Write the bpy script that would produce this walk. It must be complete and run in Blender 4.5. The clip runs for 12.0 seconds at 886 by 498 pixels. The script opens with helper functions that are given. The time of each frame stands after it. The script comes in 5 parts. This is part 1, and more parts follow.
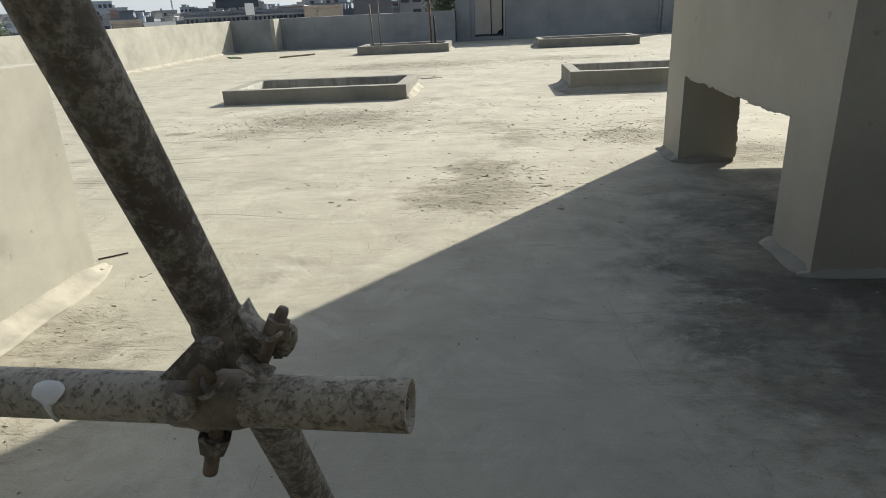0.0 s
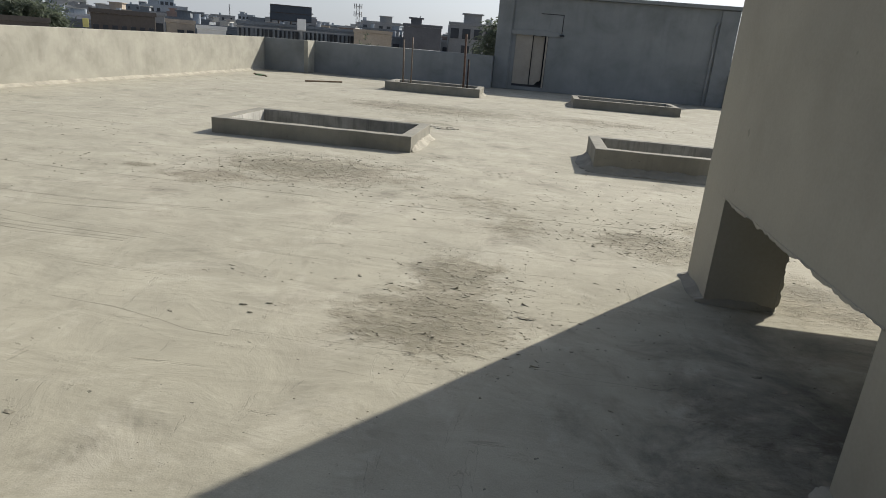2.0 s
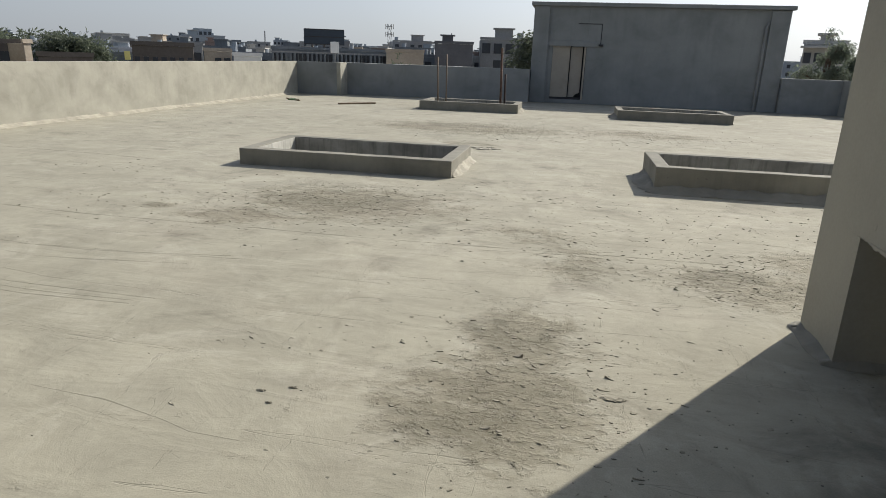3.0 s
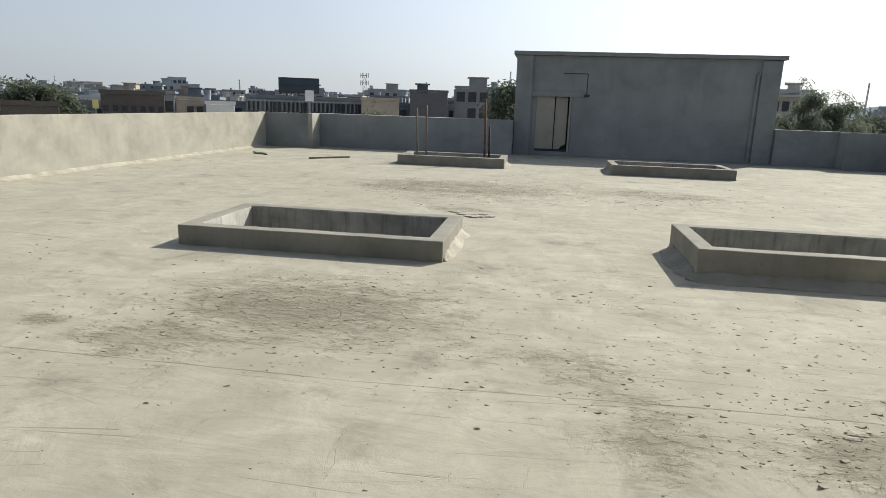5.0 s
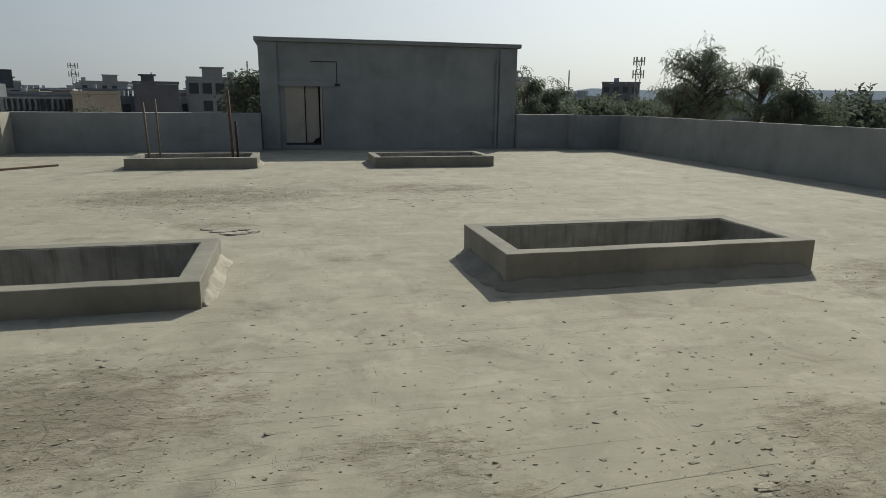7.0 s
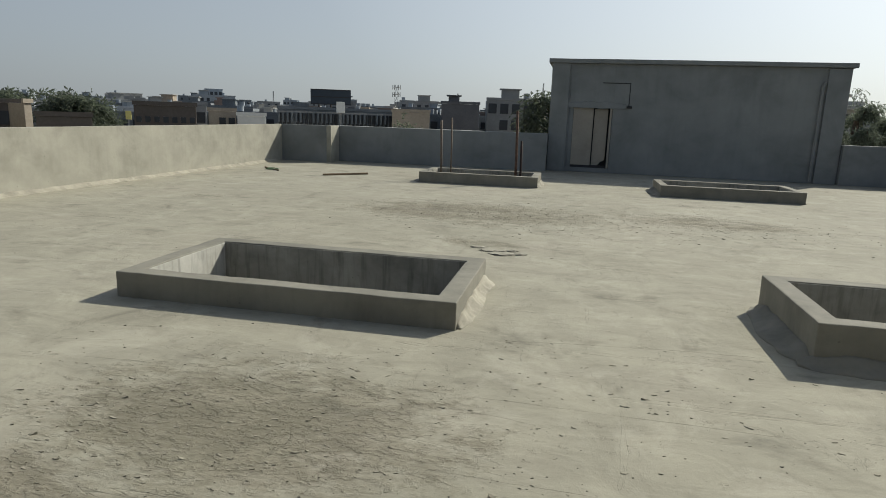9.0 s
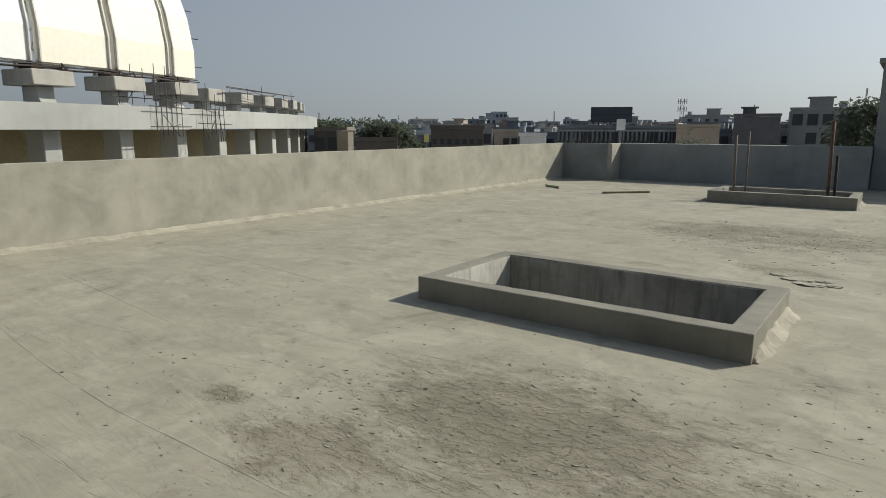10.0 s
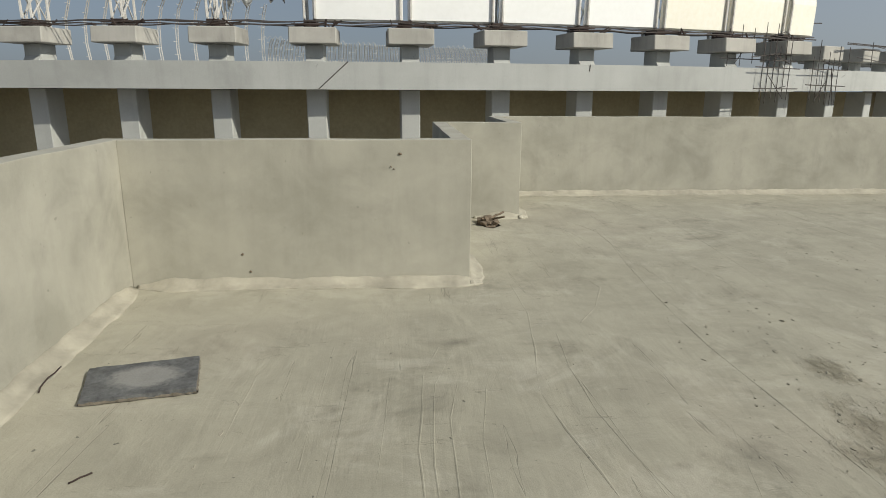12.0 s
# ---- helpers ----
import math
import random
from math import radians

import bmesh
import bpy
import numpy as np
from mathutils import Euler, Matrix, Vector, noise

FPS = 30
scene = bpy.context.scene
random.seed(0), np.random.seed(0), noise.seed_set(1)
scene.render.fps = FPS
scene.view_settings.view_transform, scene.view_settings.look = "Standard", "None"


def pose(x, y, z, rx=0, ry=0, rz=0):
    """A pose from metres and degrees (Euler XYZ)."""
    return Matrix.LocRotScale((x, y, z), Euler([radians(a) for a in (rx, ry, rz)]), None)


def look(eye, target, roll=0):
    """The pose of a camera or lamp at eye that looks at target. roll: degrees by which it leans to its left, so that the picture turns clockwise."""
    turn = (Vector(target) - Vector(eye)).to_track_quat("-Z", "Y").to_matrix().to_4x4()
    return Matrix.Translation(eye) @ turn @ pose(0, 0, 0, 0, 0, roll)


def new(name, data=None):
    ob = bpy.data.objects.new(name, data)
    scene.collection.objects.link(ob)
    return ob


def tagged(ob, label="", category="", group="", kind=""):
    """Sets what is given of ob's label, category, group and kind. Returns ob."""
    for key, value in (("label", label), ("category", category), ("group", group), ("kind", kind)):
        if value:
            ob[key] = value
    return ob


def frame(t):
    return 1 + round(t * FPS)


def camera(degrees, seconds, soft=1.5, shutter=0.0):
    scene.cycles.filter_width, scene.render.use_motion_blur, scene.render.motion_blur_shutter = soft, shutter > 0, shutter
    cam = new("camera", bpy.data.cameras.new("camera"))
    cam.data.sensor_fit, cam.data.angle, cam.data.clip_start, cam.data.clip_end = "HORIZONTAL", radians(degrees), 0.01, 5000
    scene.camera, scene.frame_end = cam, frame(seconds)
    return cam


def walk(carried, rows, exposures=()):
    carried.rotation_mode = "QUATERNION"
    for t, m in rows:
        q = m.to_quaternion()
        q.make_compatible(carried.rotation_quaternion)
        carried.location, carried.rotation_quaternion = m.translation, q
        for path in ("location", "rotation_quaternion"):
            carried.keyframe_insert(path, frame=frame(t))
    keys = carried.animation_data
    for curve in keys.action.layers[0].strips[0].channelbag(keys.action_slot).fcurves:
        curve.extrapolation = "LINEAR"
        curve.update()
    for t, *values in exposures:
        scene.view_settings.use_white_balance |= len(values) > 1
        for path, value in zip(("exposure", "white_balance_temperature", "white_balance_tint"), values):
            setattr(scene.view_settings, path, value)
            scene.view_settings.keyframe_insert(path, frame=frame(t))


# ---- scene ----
cam = camera(70.0, 12.0, 0.9)
PATH = [
    (0, (0.063, -0.851, 1.313), (-0.113, 1.008, 0.596), -2.8),
    (0.5, (0.169, -0.496, 1.398), (-0.134, 1.336, 0.655), -0.6),
    (1, (0.204, -0.221, 1.449), (-0.051, 1.636, 0.754), 3.1),
    (1.5, (0.307, 0.086, 1.479), (0.099, 1.977, 0.862), 2.4),
    (2, (0.342, 0.425, 1.496), (0.102, 2.311, 0.874), 4.7),
    (2.5, (0.213, 0.815, 1.5), (-0.104, 2.705, 0.927), 4.4),
    (2.7, (0.18, 0.948, 1.487), (-0.164, 2.827, 0.893), 3.1),
    (4.3, (-0.215, 2.224, 1.555), (-0.594, 4.12, 1.046), 0.7),
    (4.5, (-0.234, 2.399, 1.564), (-0.652, 4.282, 1.039), 1.8),
    (5, (-0.358, 2.795, 1.577), (-0.654, 4.722, 1.132), 1.9),
    (5.5, (-0.466, 3.152, 1.593), (-0.611, 5.103, 1.179), 0.5),
    (6, (-0.509, 3.517, 1.584), (-0.517, 5.465, 1.13), 1.0),
    (6.5, (-0.587, 3.819, 1.588), (-0.223, 5.73, 1.124), 0.9),
    (6.7, (-0.587, 3.91, 1.59), (-0.134, 5.803, 1.131), 0.6),
    (8.3, (-0.583, 4.493, 1.581), (-0.19, 6.4, 1.126), 1.6),
    (8.5, (-0.582, 4.505, 1.589), (-0.369, 6.438, 1.125), 1.4),
    (8.8, (-0.553, 4.537, 1.603), (-0.736, 6.481, 1.169), 2.2),
    (9, (-0.512, 4.517, 1.593), (-0.905, 6.434, 1.179), 2.0),
    (9.5, (-0.507, 4.505, 1.596), (-1.34, 6.28, 1.202), 0.2),
    (10, (-0.577, 4.437, 1.592), (-1.742, 6.019, 1.218), 0.1),
    (10.5, (-0.654, 4.298, 1.579), (-2.054, 5.667, 1.172), 0.0),
    (11, (-0.687, 4.179, 1.562), (-2.308, 5.269, 1.135), 0.5),
    (11.5, (-0.698, 4.145, 1.567), (-2.539, 4.81, 1.157), 0.6),
    (11.8, (-0.672, 4.175, 1.531), (-2.589, 4.53, 1.086), 0.7),
    (12, (-0.679, 4.173, 1.512), (-2.613, 4.315, 1.023), 0.3),
]
EXPOSURES = [(0.0, 0.53, 6450, 13), (0.5, 0.4, 6440, 14), (1.5, 0.25, 6430, 15), (2.5, 0.07, 6430, 15), (4.5, 0.28, 6430, 13), (5.0, 0.3, 6430, 13), (5.5, 0.06, 6470, 12), (6.5, -0.38, 6520, 10),
             (8.5, -0.44, 6510, 10), (9.0, -0.22, 6500, 10), (9.5, -0.18, 6500, 11), (10.5, -0.35, 6500, 11), (12.0, -0.27, 6500, 11)]
walk(cam, [(t, look(eye, target, roll)) for t, eye, target, roll in PATH], EXPOSURES)

# ---------------------------------------------------------------- light
SUN_TO = Vector((0.838, 1.135, 1.0)).normalized()
SUN_EL = math.asin(SUN_TO.z)
SUN_ROT = math.atan2(SUN_TO.x, SUN_TO.y)
world = bpy.data.worlds.new("world")
scene.world = world
world.use_nodes = True
wn = world.node_tree.nodes
sky = wn.new("ShaderNodeTexSky")
sky.sky_type = "NISHITA"
sky.sun_disc = False
sky.sun_elevation, sky.sun_rotation = SUN_EL, SUN_ROT
sky.air_density, sky.dust_density, sky.ozone_density = 0.7, 3.0, 3.0
# dusty winter haze: the clear sky washed with a pale grey-blue veil, thickest at the horizon
cool = wn.new("ShaderNodeMix")
cool.data_type, cool.blend_type = "RGBA", "MULTIPLY"
cool.inputs[0].default_value = 1.0
cool.inputs[7].default_value = (0.88, 1.0, 1.06, 1)
world.node_tree.links.new(sky.outputs[0], cool.inputs[6])
height = wn.new("ShaderNodeSeparateXYZ")
direction = wn.new("ShaderNodeTexCoord").outputs["Generated"]
world.node_tree.links.new(direction, height.inputs[0])
thick = wn.new("ShaderNodeValToRGB")
for p, v in ((0.2, 0.6), (0.45, 0.25)):
    thick.color_ramp.elements.new(p).color = (v, v, v, 1)
thick.color_ramp.elements[0].color = (0.7, 0.7, 0.7, 1)
thick.color_ramp.elements[-1].color = (0.15, 0.15, 0.15, 1)
world.node_tree.links.new(height.outputs["Z"], thick.inputs[0])
veil = wn.new("ShaderNodeMix")
veil.data_type = "RGBA"
# the haze scatters forwards: paler towards the sun, dull away from it
facing = wn.new("ShaderNodeVectorMath")
facing.operation = "DOT_PRODUCT"
facing.inputs[1].default_value = SUN_TO
world.node_tree.links.new(direction, facing.inputs[0])
glow = wn.new("ShaderNodeValToRGB")
for p, c in ((0.28, (2.9, 3.3, 3.55)), (0.48, (3.9, 4.3, 4.5)), (0.75, (5.5, 6.0, 6.1)), (0.925, (8.6, 9.2, 9.2))):
    glow.color_ramp.elements.new(p).color = (*(v / 10 for v in c), 1)
glow.color_ramp.elements[0].color = (0.29, 0.33, 0.36, 1)
glow.color_ramp.elements[-1].color = (0.9, 0.95, 0.95, 1)
half = wn.new("ShaderNodeMath")
half.operation = "MULTIPLY_ADD"
half.inputs[1].default_value = half.inputs[2].default_value = 0.5
world.node_tree.links.new(facing.outputs["Value"], half.inputs[0])
world.node_tree.links.new(half.outputs[0], glow.inputs[0])
haze = wn.new("ShaderNodeMix")
haze.data_type, haze.blend_type = "RGBA", "MULTIPLY"
haze.inputs[0].default_value = 1.0
haze.inputs[7].default_value = (11.5, 11.5, 11.5, 1)
world.node_tree.links.new(glow.outputs[0], haze.inputs[6])
world.node_tree.links.new(haze.outputs[2], veil.inputs[7])
world.node_tree.links.new(thick.outputs[0], veil.inputs[0])
world.node_tree.links.new(cool.outputs[2], veil.inputs[6])
wn["Background"].inputs["Strength"].default_value = 0.098
world.node_tree.links.new(veil.outputs[2], wn["Background"].inputs["Color"])
sun_data = bpy.data.lights.new("sun", "SUN")
sun_data.energy, sun_data.angle, sun_data.color = 5.0, radians(0.6), (1.0, 0.96, 0.82)
sun = new("sun", sun_data)
sun.matrix_world = look(SUN_TO * 60, (0, 0, 0))

# ---------------------------------------------------------------- materials


def material(name, rough=0.85, metal=0.0):
    m = bpy.data.materials.new(name)
    m.use_nodes = True
    b = m.node_tree.nodes["Principled BSDF"]
    b.inputs["Roughness"].default_value = rough
    b.inputs["Metallic"].default_value = metal
    return m


class Nodes:
    """Short names for the shader nodes of one material."""

    def __init__(self, mat):
        self.t = mat.node_tree
        self.bsdf = self.t.nodes["Principled BSDF"]
        self.geo = self.t.nodes.new("ShaderNodeNewGeometry").outputs["Position"]
        self.tex = self.t.nodes.new("ShaderNodeTexCoord")

    def link(self, a, b):
        self.t.links.new(a, b)

    def noise(self, scale, detail=6, rough=0.6, vec=None, stretch=None, warp=0.0):
        n = self.t.nodes.new("ShaderNodeTexNoise")
        n.inputs["Scale"].default_value, n.inputs["Detail"].default_value = scale, detail
        n.inputs["Roughness"].default_value, n.inputs["Distortion"].default_value = rough, warp
        v = vec or self.geo
        if stretch:
            mp = self.t.nodes.new("ShaderNodeMapping")
            mp.inputs["Scale"].default_value = stretch
            self.link(v, mp.inputs["Vector"])
            v = mp.outputs[0]
        self.link(v, n.inputs["Vector"])
        return n.outputs["Fac"]

    def ramp(self, fac, *stops):
        r = self.t.nodes.new("ShaderNodeValToRGB")
        e = r.color_ramp.elements
        while len(e) < len(stops):
            e.new(0.5)
        for el, (p, c) in zip(e, stops):
            el.position = p
            el.color = (*c, 1) if not isinstance(c, (int, float)) else (c, c, c, 1)
        self.link(fac, r.inputs[0])
        return r.outputs[0]

    def mix(self, fac, a, b, mode="MIX"):
        m = self.t.nodes.new("ShaderNodeMix")
        m.data_type, m.blend_type = "RGBA", mode
        for s, v in ((m.inputs[0], fac), (m.inputs[6], a), (m.inputs[7], b)):
            if isinstance(v, (int, float)):
                s.default_value = v if s == m.inputs[0] else (v, v, v, 1)
            elif isinstance(v, tuple):
                s.default_value = (*v, 1)
            else:
                self.link(v, s)
        return m.outputs[2]

    def math(self, op, a, b=0.0, clamp=False):
        m = self.t.nodes.new("ShaderNodeMath")
        m.operation, m.use_clamp = op, clamp
        for s, v in zip(m.inputs, (a, b)):
            if isinstance(v, (int, float)):
                s.default_value = v
            else:
                self.link(v, s)
        return m.outputs[0]

    def blob(self, x, y, rx, ry, soft=0.5):
        """1 inside an ellipse of the floor plan, falling to 0 at its rim."""
        mp = self.t.nodes.new("ShaderNodeMapping")
        mp.inputs["Location"].default_value = (-x / rx, -y / ry, 0)
        mp.inputs["Scale"].default_value = (1 / rx, 1 / ry, 0)
        self.link(self.geo, mp.inputs["Vector"])
        ln = self.t.nodes.new("ShaderNodeVectorMath")
        ln.operation = "LENGTH"
        self.link(mp.outputs[0], ln.inputs[0])
        mr = self.t.nodes.new("ShaderNodeMapRange")
        mr.inputs["From Min"].default_value, mr.inputs["From Max"].default_value = 1.0, soft
        self.link(ln.outputs["Value"], mr.inputs["Value"])
        return mr.outputs[0]

    def bump(self, height, strength=0.3, dist=0.01, prev=None):
        b = self.t.nodes.new("ShaderNodeBump")
        b.inputs["Strength"].default_value, b.inputs["Distance"].default_value = strength, dist
        self.link(height, b.inputs["Height"])
        if prev:
            self.link(prev, b.inputs["Normal"])
        return b.outputs[0]

    def done(self, colour, normal=None, rough=None):
        self.link(colour, self.bsdf.inputs["Base Color"])
        if normal:
            self.link(normal, self.bsdf.inputs["Normal"])
        if rough is not None:
            self.link(rough, self.bsdf.inputs["Roughness"])


def cement(name, light, dark, scale=1.0, streak=0.25, bump=0.35, rough=0.9):
    """Cement plaster: cloudy tone, fine grain, faint runs and trowel relief."""
    m = material(name, rough)
    n = Nodes(m)
    cloud = n.noise(1.1 * scale, 7, 0.6, warp=0.25)
    base = n.ramp(cloud, (0.34, dark), (0.64, light))
    grain = n.noise(90 * scale, 3, 0.6)
    base = n.mix(0.06, base, n.ramp(grain, (0.3, 0.25), (0.7, 0.95)), "OVERLAY")
    runs = n.ramp(n.noise(2.2 * scale, 4, 0.6, stretch=(3.0, 3.0, 0.28)), (0.5, 1.0), (0.70, 0.5))
    base = n.mix(streak, base, runs, "MULTIPLY")
    smudge = n.ramp(n.noise(0.75 * scale, 5, 0.62, warp=0.9), (0.55, 1.0), (0.72, 0.66))
    base = n.mix(0.55, base, smudge, "MULTIPLY")
    wash = n.ramp(n.noise(0.5 * scale, 4, 0.6, warp=0.6, stretch=(1.0, 1.0, 2.2)), (0.5, 0.0), (0.68, 1.0))
    base = n.mix(n.math("MULTIPLY", wash, 0.22), base, tuple(min(1, c * 1.22) for c in light))
    spots = n.ramp(n.noise(14 * scale, 2, 0.5), (0.735, 1.0), (0.765, 0.45))
    base = n.mix(0.45, base, spots, "MULTIPLY")
    trowel = n.noise(3.0 * scale, 4, 0.5, warp=0.5, stretch=(1.0, 1.0, 1.5))
    b1 = n.bump(trowel, bump * 0.4, 0.015)
    b2 = n.bump(grain, bump * 0.5, 0.002, b1)
    n.done(base, b2)
    return m


def roof_screed():
    """Sun-bleached roof screed: mottled worn patches, trowel sweeps, scratches and pits."""
    m = material("roof_screed", 0.93)
    n = Nodes(m)
    cloud = n.noise(0.35, 5, 0.55, warp=0.4)
    base = n.ramp(cloud, (0.3, (0.306, 0.288, 0.222)), (0.7, (0.372, 0.351, 0.276)))
    mid = n.noise(2.3, 8, 0.7, warp=0.5)
    base = n.mix(0.45, base, n.ramp(mid, (0.34, 0.6), (0.60, 1.0)), "MULTIPLY")
    # worn patches where the surface skin has gone: x, y, half width, half depth, strength
    total = None
    for x, y, rx, ry, k in ((-2.1, 7.3, 1.6, 1.1, 1.15), (-2.9, 6.4, 0.85, 0.65, 1.0), (-0.05, 4.4, 0.5, 0.7, 1.05), (-0.1, 3.7, 0.72, 0.75, 1.1), (2.1, 6.4, 0.7, 0.45, 0.95), (2.3, 4.8, 0.9, 0.7, 1.0),
                            (0.25, 5.9, 0.45, 0.75, 0.75), (1.5, 5.7, 1.1, 0.6, 1.0), (-0.1, 6.6, 0.6, 0.4, 0.7), (-2.4, 15.0, 3.2, 1.7, 1.0), (1.9, 15.5, 2.1, 1.2, 0.95), (-1.6, 12.4, 0.9, 0.4, 0.8),
                            # patch at (1.9, 1.4): worn skin plus tank shade darkened into the colour
                            (5.4, 8.6, 1.8, 1.0, 0.9), (-7.1, 14.9, 0.7, 0.5, 0.8), (-2.0, 1.2, 0.9, 0.9, 0.9), (1.9, 1.4, 1.6, 2.4, 1.0), (-3.78, 6.58, 0.3, 0.2, 1.1)):
        b = n.math("MULTIPLY", n.blob(x, y, rx, ry, 0.35), k)
        total = b if total is None else n.math("MAXIMUM", total, b)
    soft = None
    for x, y, rx, ry in ((-4.2, 4.6, 2.6, 2.6), (-7.0, 12.5, 4.0, 7.5), (-1.6, 5.0, 1.2, 1.6), (5.5, 17.0, 5.0, 5.0)):
        b = n.blob(x, y, rx, ry, 0.6)
        soft = b if soft is None else n.math("MAXIMUM", soft, b)
    ragged = n.noise(2.1, 12, 0.74, warp=0.5, stretch=(0.8, 1.3, 1.0))
    fine = n.noise(17, 9, 0.78, warp=0.5, stretch=(0.75, 1.25, 1.0))
    speck = n.noise(60, 5, 0.75)
    edge = n.math("ADD", n.math("MULTIPLY", ragged, 0.55), n.math("MULTIPLY", n.noise(7.5, 10, 0.78, warp=0.4, stretch=(0.7, 1.4, 1.0)), 0.45))
    skin = n.math("ADD", n.math("MULTIPLY", total, 0.205), n.math("SUBTRACT", edge, n.math("MULTIPLY", soft, 0.05)))
    stained = n.ramp(skin, (0.565, 0.0), (0.72, 1.0))
    worn = n.ramp(skin, (0.615, 0.0), (0.72, 1.0))
    # small chips where the skin has lifted, drawn out along the trowel's way
    chip = n.math("ADD", n.math("MULTIPLY", n.noise(7.5, 7, 0.72, warp=0.5, stretch=(0.55, 1.6, 1.0)), 0.9), n.math("MULTIPLY", n.noise(0.9, 4, 0.6), 0.1))
    chip = n.math("SUBTRACT", n.math("ADD", chip, n.math("MULTIPLY", stained, 0.06)), n.math("MULTIPLY", soft, 0.06))
    loose = n.ramp(chip, (0.672, 0.0), (0.682, 1.0))
    broken = n.math("MAXIMUM", worn, loose)
    grit = n.math("ADD", n.math("MULTIPLY", fine, 0.65), n.math("MULTIPLY", speck, 0.35))
    crumb = n.math("MULTIPLY", n.math("MAXIMUM", broken, n.math("MULTIPLY", stained, 0.5)), n.ramp(grit, (0.555, 0.0), (0.575, 1.0)))
    wcol = n.ramp(n.math("ADD", n.math("MULTIPLY", mid, 0.5), n.math("MULTIPLY", fine, 0.5)), (0.40, (0.130, 0.116, 0.080)), (0.5, (0.183, 0.167, 0.119)), (0.58, (0.268, 0.247, 0.184)))
    base = n.mix(n.math("MULTIPLY", stained, 0.7), base, (0.212, 0.193, 0.139))
    base = n.mix(n.math("MULTIPLY", worn, 0.68), base, wcol)
    base = n.mix(n.math("MULTIPLY", loose, 0.45), base, (0.165, 0.145, 0.105))
    base = n.mix(n.math("MULTIPLY", crumb, 0.5, True), base, (0.115, 0.095, 0.060))
    # damp grime round the tank's foot, with the tank's shade darkened into it
    grime_shade = None
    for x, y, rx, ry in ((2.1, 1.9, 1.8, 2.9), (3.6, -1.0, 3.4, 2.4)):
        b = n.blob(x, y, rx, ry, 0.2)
        grime_shade = b if grime_shade is None else n.math("MAXIMUM", grime_shade, b)
    damp_shade = n.ramp(n.math("ADD", n.math("MULTIPLY", grime_shade, 0.36), n.noise(1.5, 10, 0.68, warp=0.5)), (0.56, 1.0), (0.80, 0.38))
    base = n.mix(1.0, base, damp_shade, "MULTIPLY")
    # trowel sweeps and scratches
    sweep = n.noise(1.1, 4, 0.55, stretch=(1.0, 3.0, 1.0), warp=0.9)
    base = n.mix(0.2, base, n.ramp(sweep, (0.35, 0.68), (0.6, 1.0)), "MULTIPLY")
    scratches = None
    for sc, st, w in ((0.8, (0.45, 6.0, 1.0), 0.7), (1.4, (5.0, 0.9, 1.0), 1.4)):
        scratch = n.ramp(n.noise(sc, 4, 0.5, stretch=st, warp=w), (0.655, 1.0), (0.660, 0.2), (0.665, 1.0))
        base = n.mix(0.3, base, scratch, "MULTIPLY")
        scratches = scratch if scratches is None else n.math("MULTIPLY", scratches, scratch)
    brush = n.noise(3.0, 4, 0.6, stretch=(0.5, 8.0, 1.0), warp=0.6)
    combed = n.math("MULTIPLY", n.blob(-3.6, 4.3, 2.6, 2.2, 0.3), 0.10)
    base = n.mix(combed, base, n.ramp(brush, (0.36, 0.62), (0.52, 1.0)), "MULTIPLY")
    pits = n.ramp(n.noise(21, 2, 0.5), (0.735, 1.0), (0.755, 0.2))
    base = n.mix(0.7, base, pits, "MULTIPLY")
    pale = n.ramp(n.noise(1.6, 8, 0.72, warp=0.6), (0.53, 0.0), (0.62, 1.0))
    base = n.mix(n.math("MULTIPLY", n.math("SUBTRACT", pale, broken, True), 0.3), base, (0.455, 0.428, 0.352))
    rosy = n.ramp(n.noise(0.55, 5, 0.6, warp=0.5), (0.52, 0.0), (0.66, 1.0))
    base = n.mix(n.math("MULTIPLY", rosy, 0.13), base, (0.375, 0.325, 0.262))
    grain = n.noise(150, 2, 0.6)
    base = n.mix(0.1, base, n.ramp(grain, (0.3, 0.15), (0.7, 0.95)), "OVERLAY")
    plate = n.noise(13, 6, 0.66, warp=0.15, stretch=(0.8, 1.25, 1.0))
    lifted = n.ramp(plate, (0.50, 0.0), (0.56, 0.75), (0.66, 1.0))
    crust = n.math("MULTIPLY", n.math("MAXIMUM", stained, loose), n.math("ADD", lifted, n.math("MULTIPLY", fine, 0.5)))
    b1 = n.bump(crust, 0.5, 0.016)
    b2 = n.bump(n.math("ADD", n.math("ADD", sweep, mid), n.math("MULTIPLY", n.math("MULTIPLY", brush, combed), 2.5)), 0.4, 0.025, b1)
    b3 = n.bump(n.math("ADD", n.math("ADD", pits, scratches), n.math("MULTIPLY", grain, 0.3)), 0.5, 0.006, b2)
    n.done(base, b3)
    return m


def plain(name, colour, rough=0.8, metal=0.0, vary=0.25, scale=6.0, bump=0.15):
    """One paint or material with mottling at two scales."""
    m = material(name, rough, metal)
    n = Nodes(m)
    lo = tuple(c * (1 - vary) for c in colour)
    hi = tuple(min(1, c * (1 + vary * 0.6)) for c in colour)
    base = n.ramp(n.noise(scale, 6, 0.65, warp=0.3), (0.3, lo), (0.7, hi))
    fine = n.noise(scale * 14, 3, 0.6)
    base = n.mix(0.15, base, n.ramp(fine, (0.3, 0.3), (0.7, 0.9)), "OVERLAY")
    n.done(base, n.bump(fine, bump, 0.004))
    return m


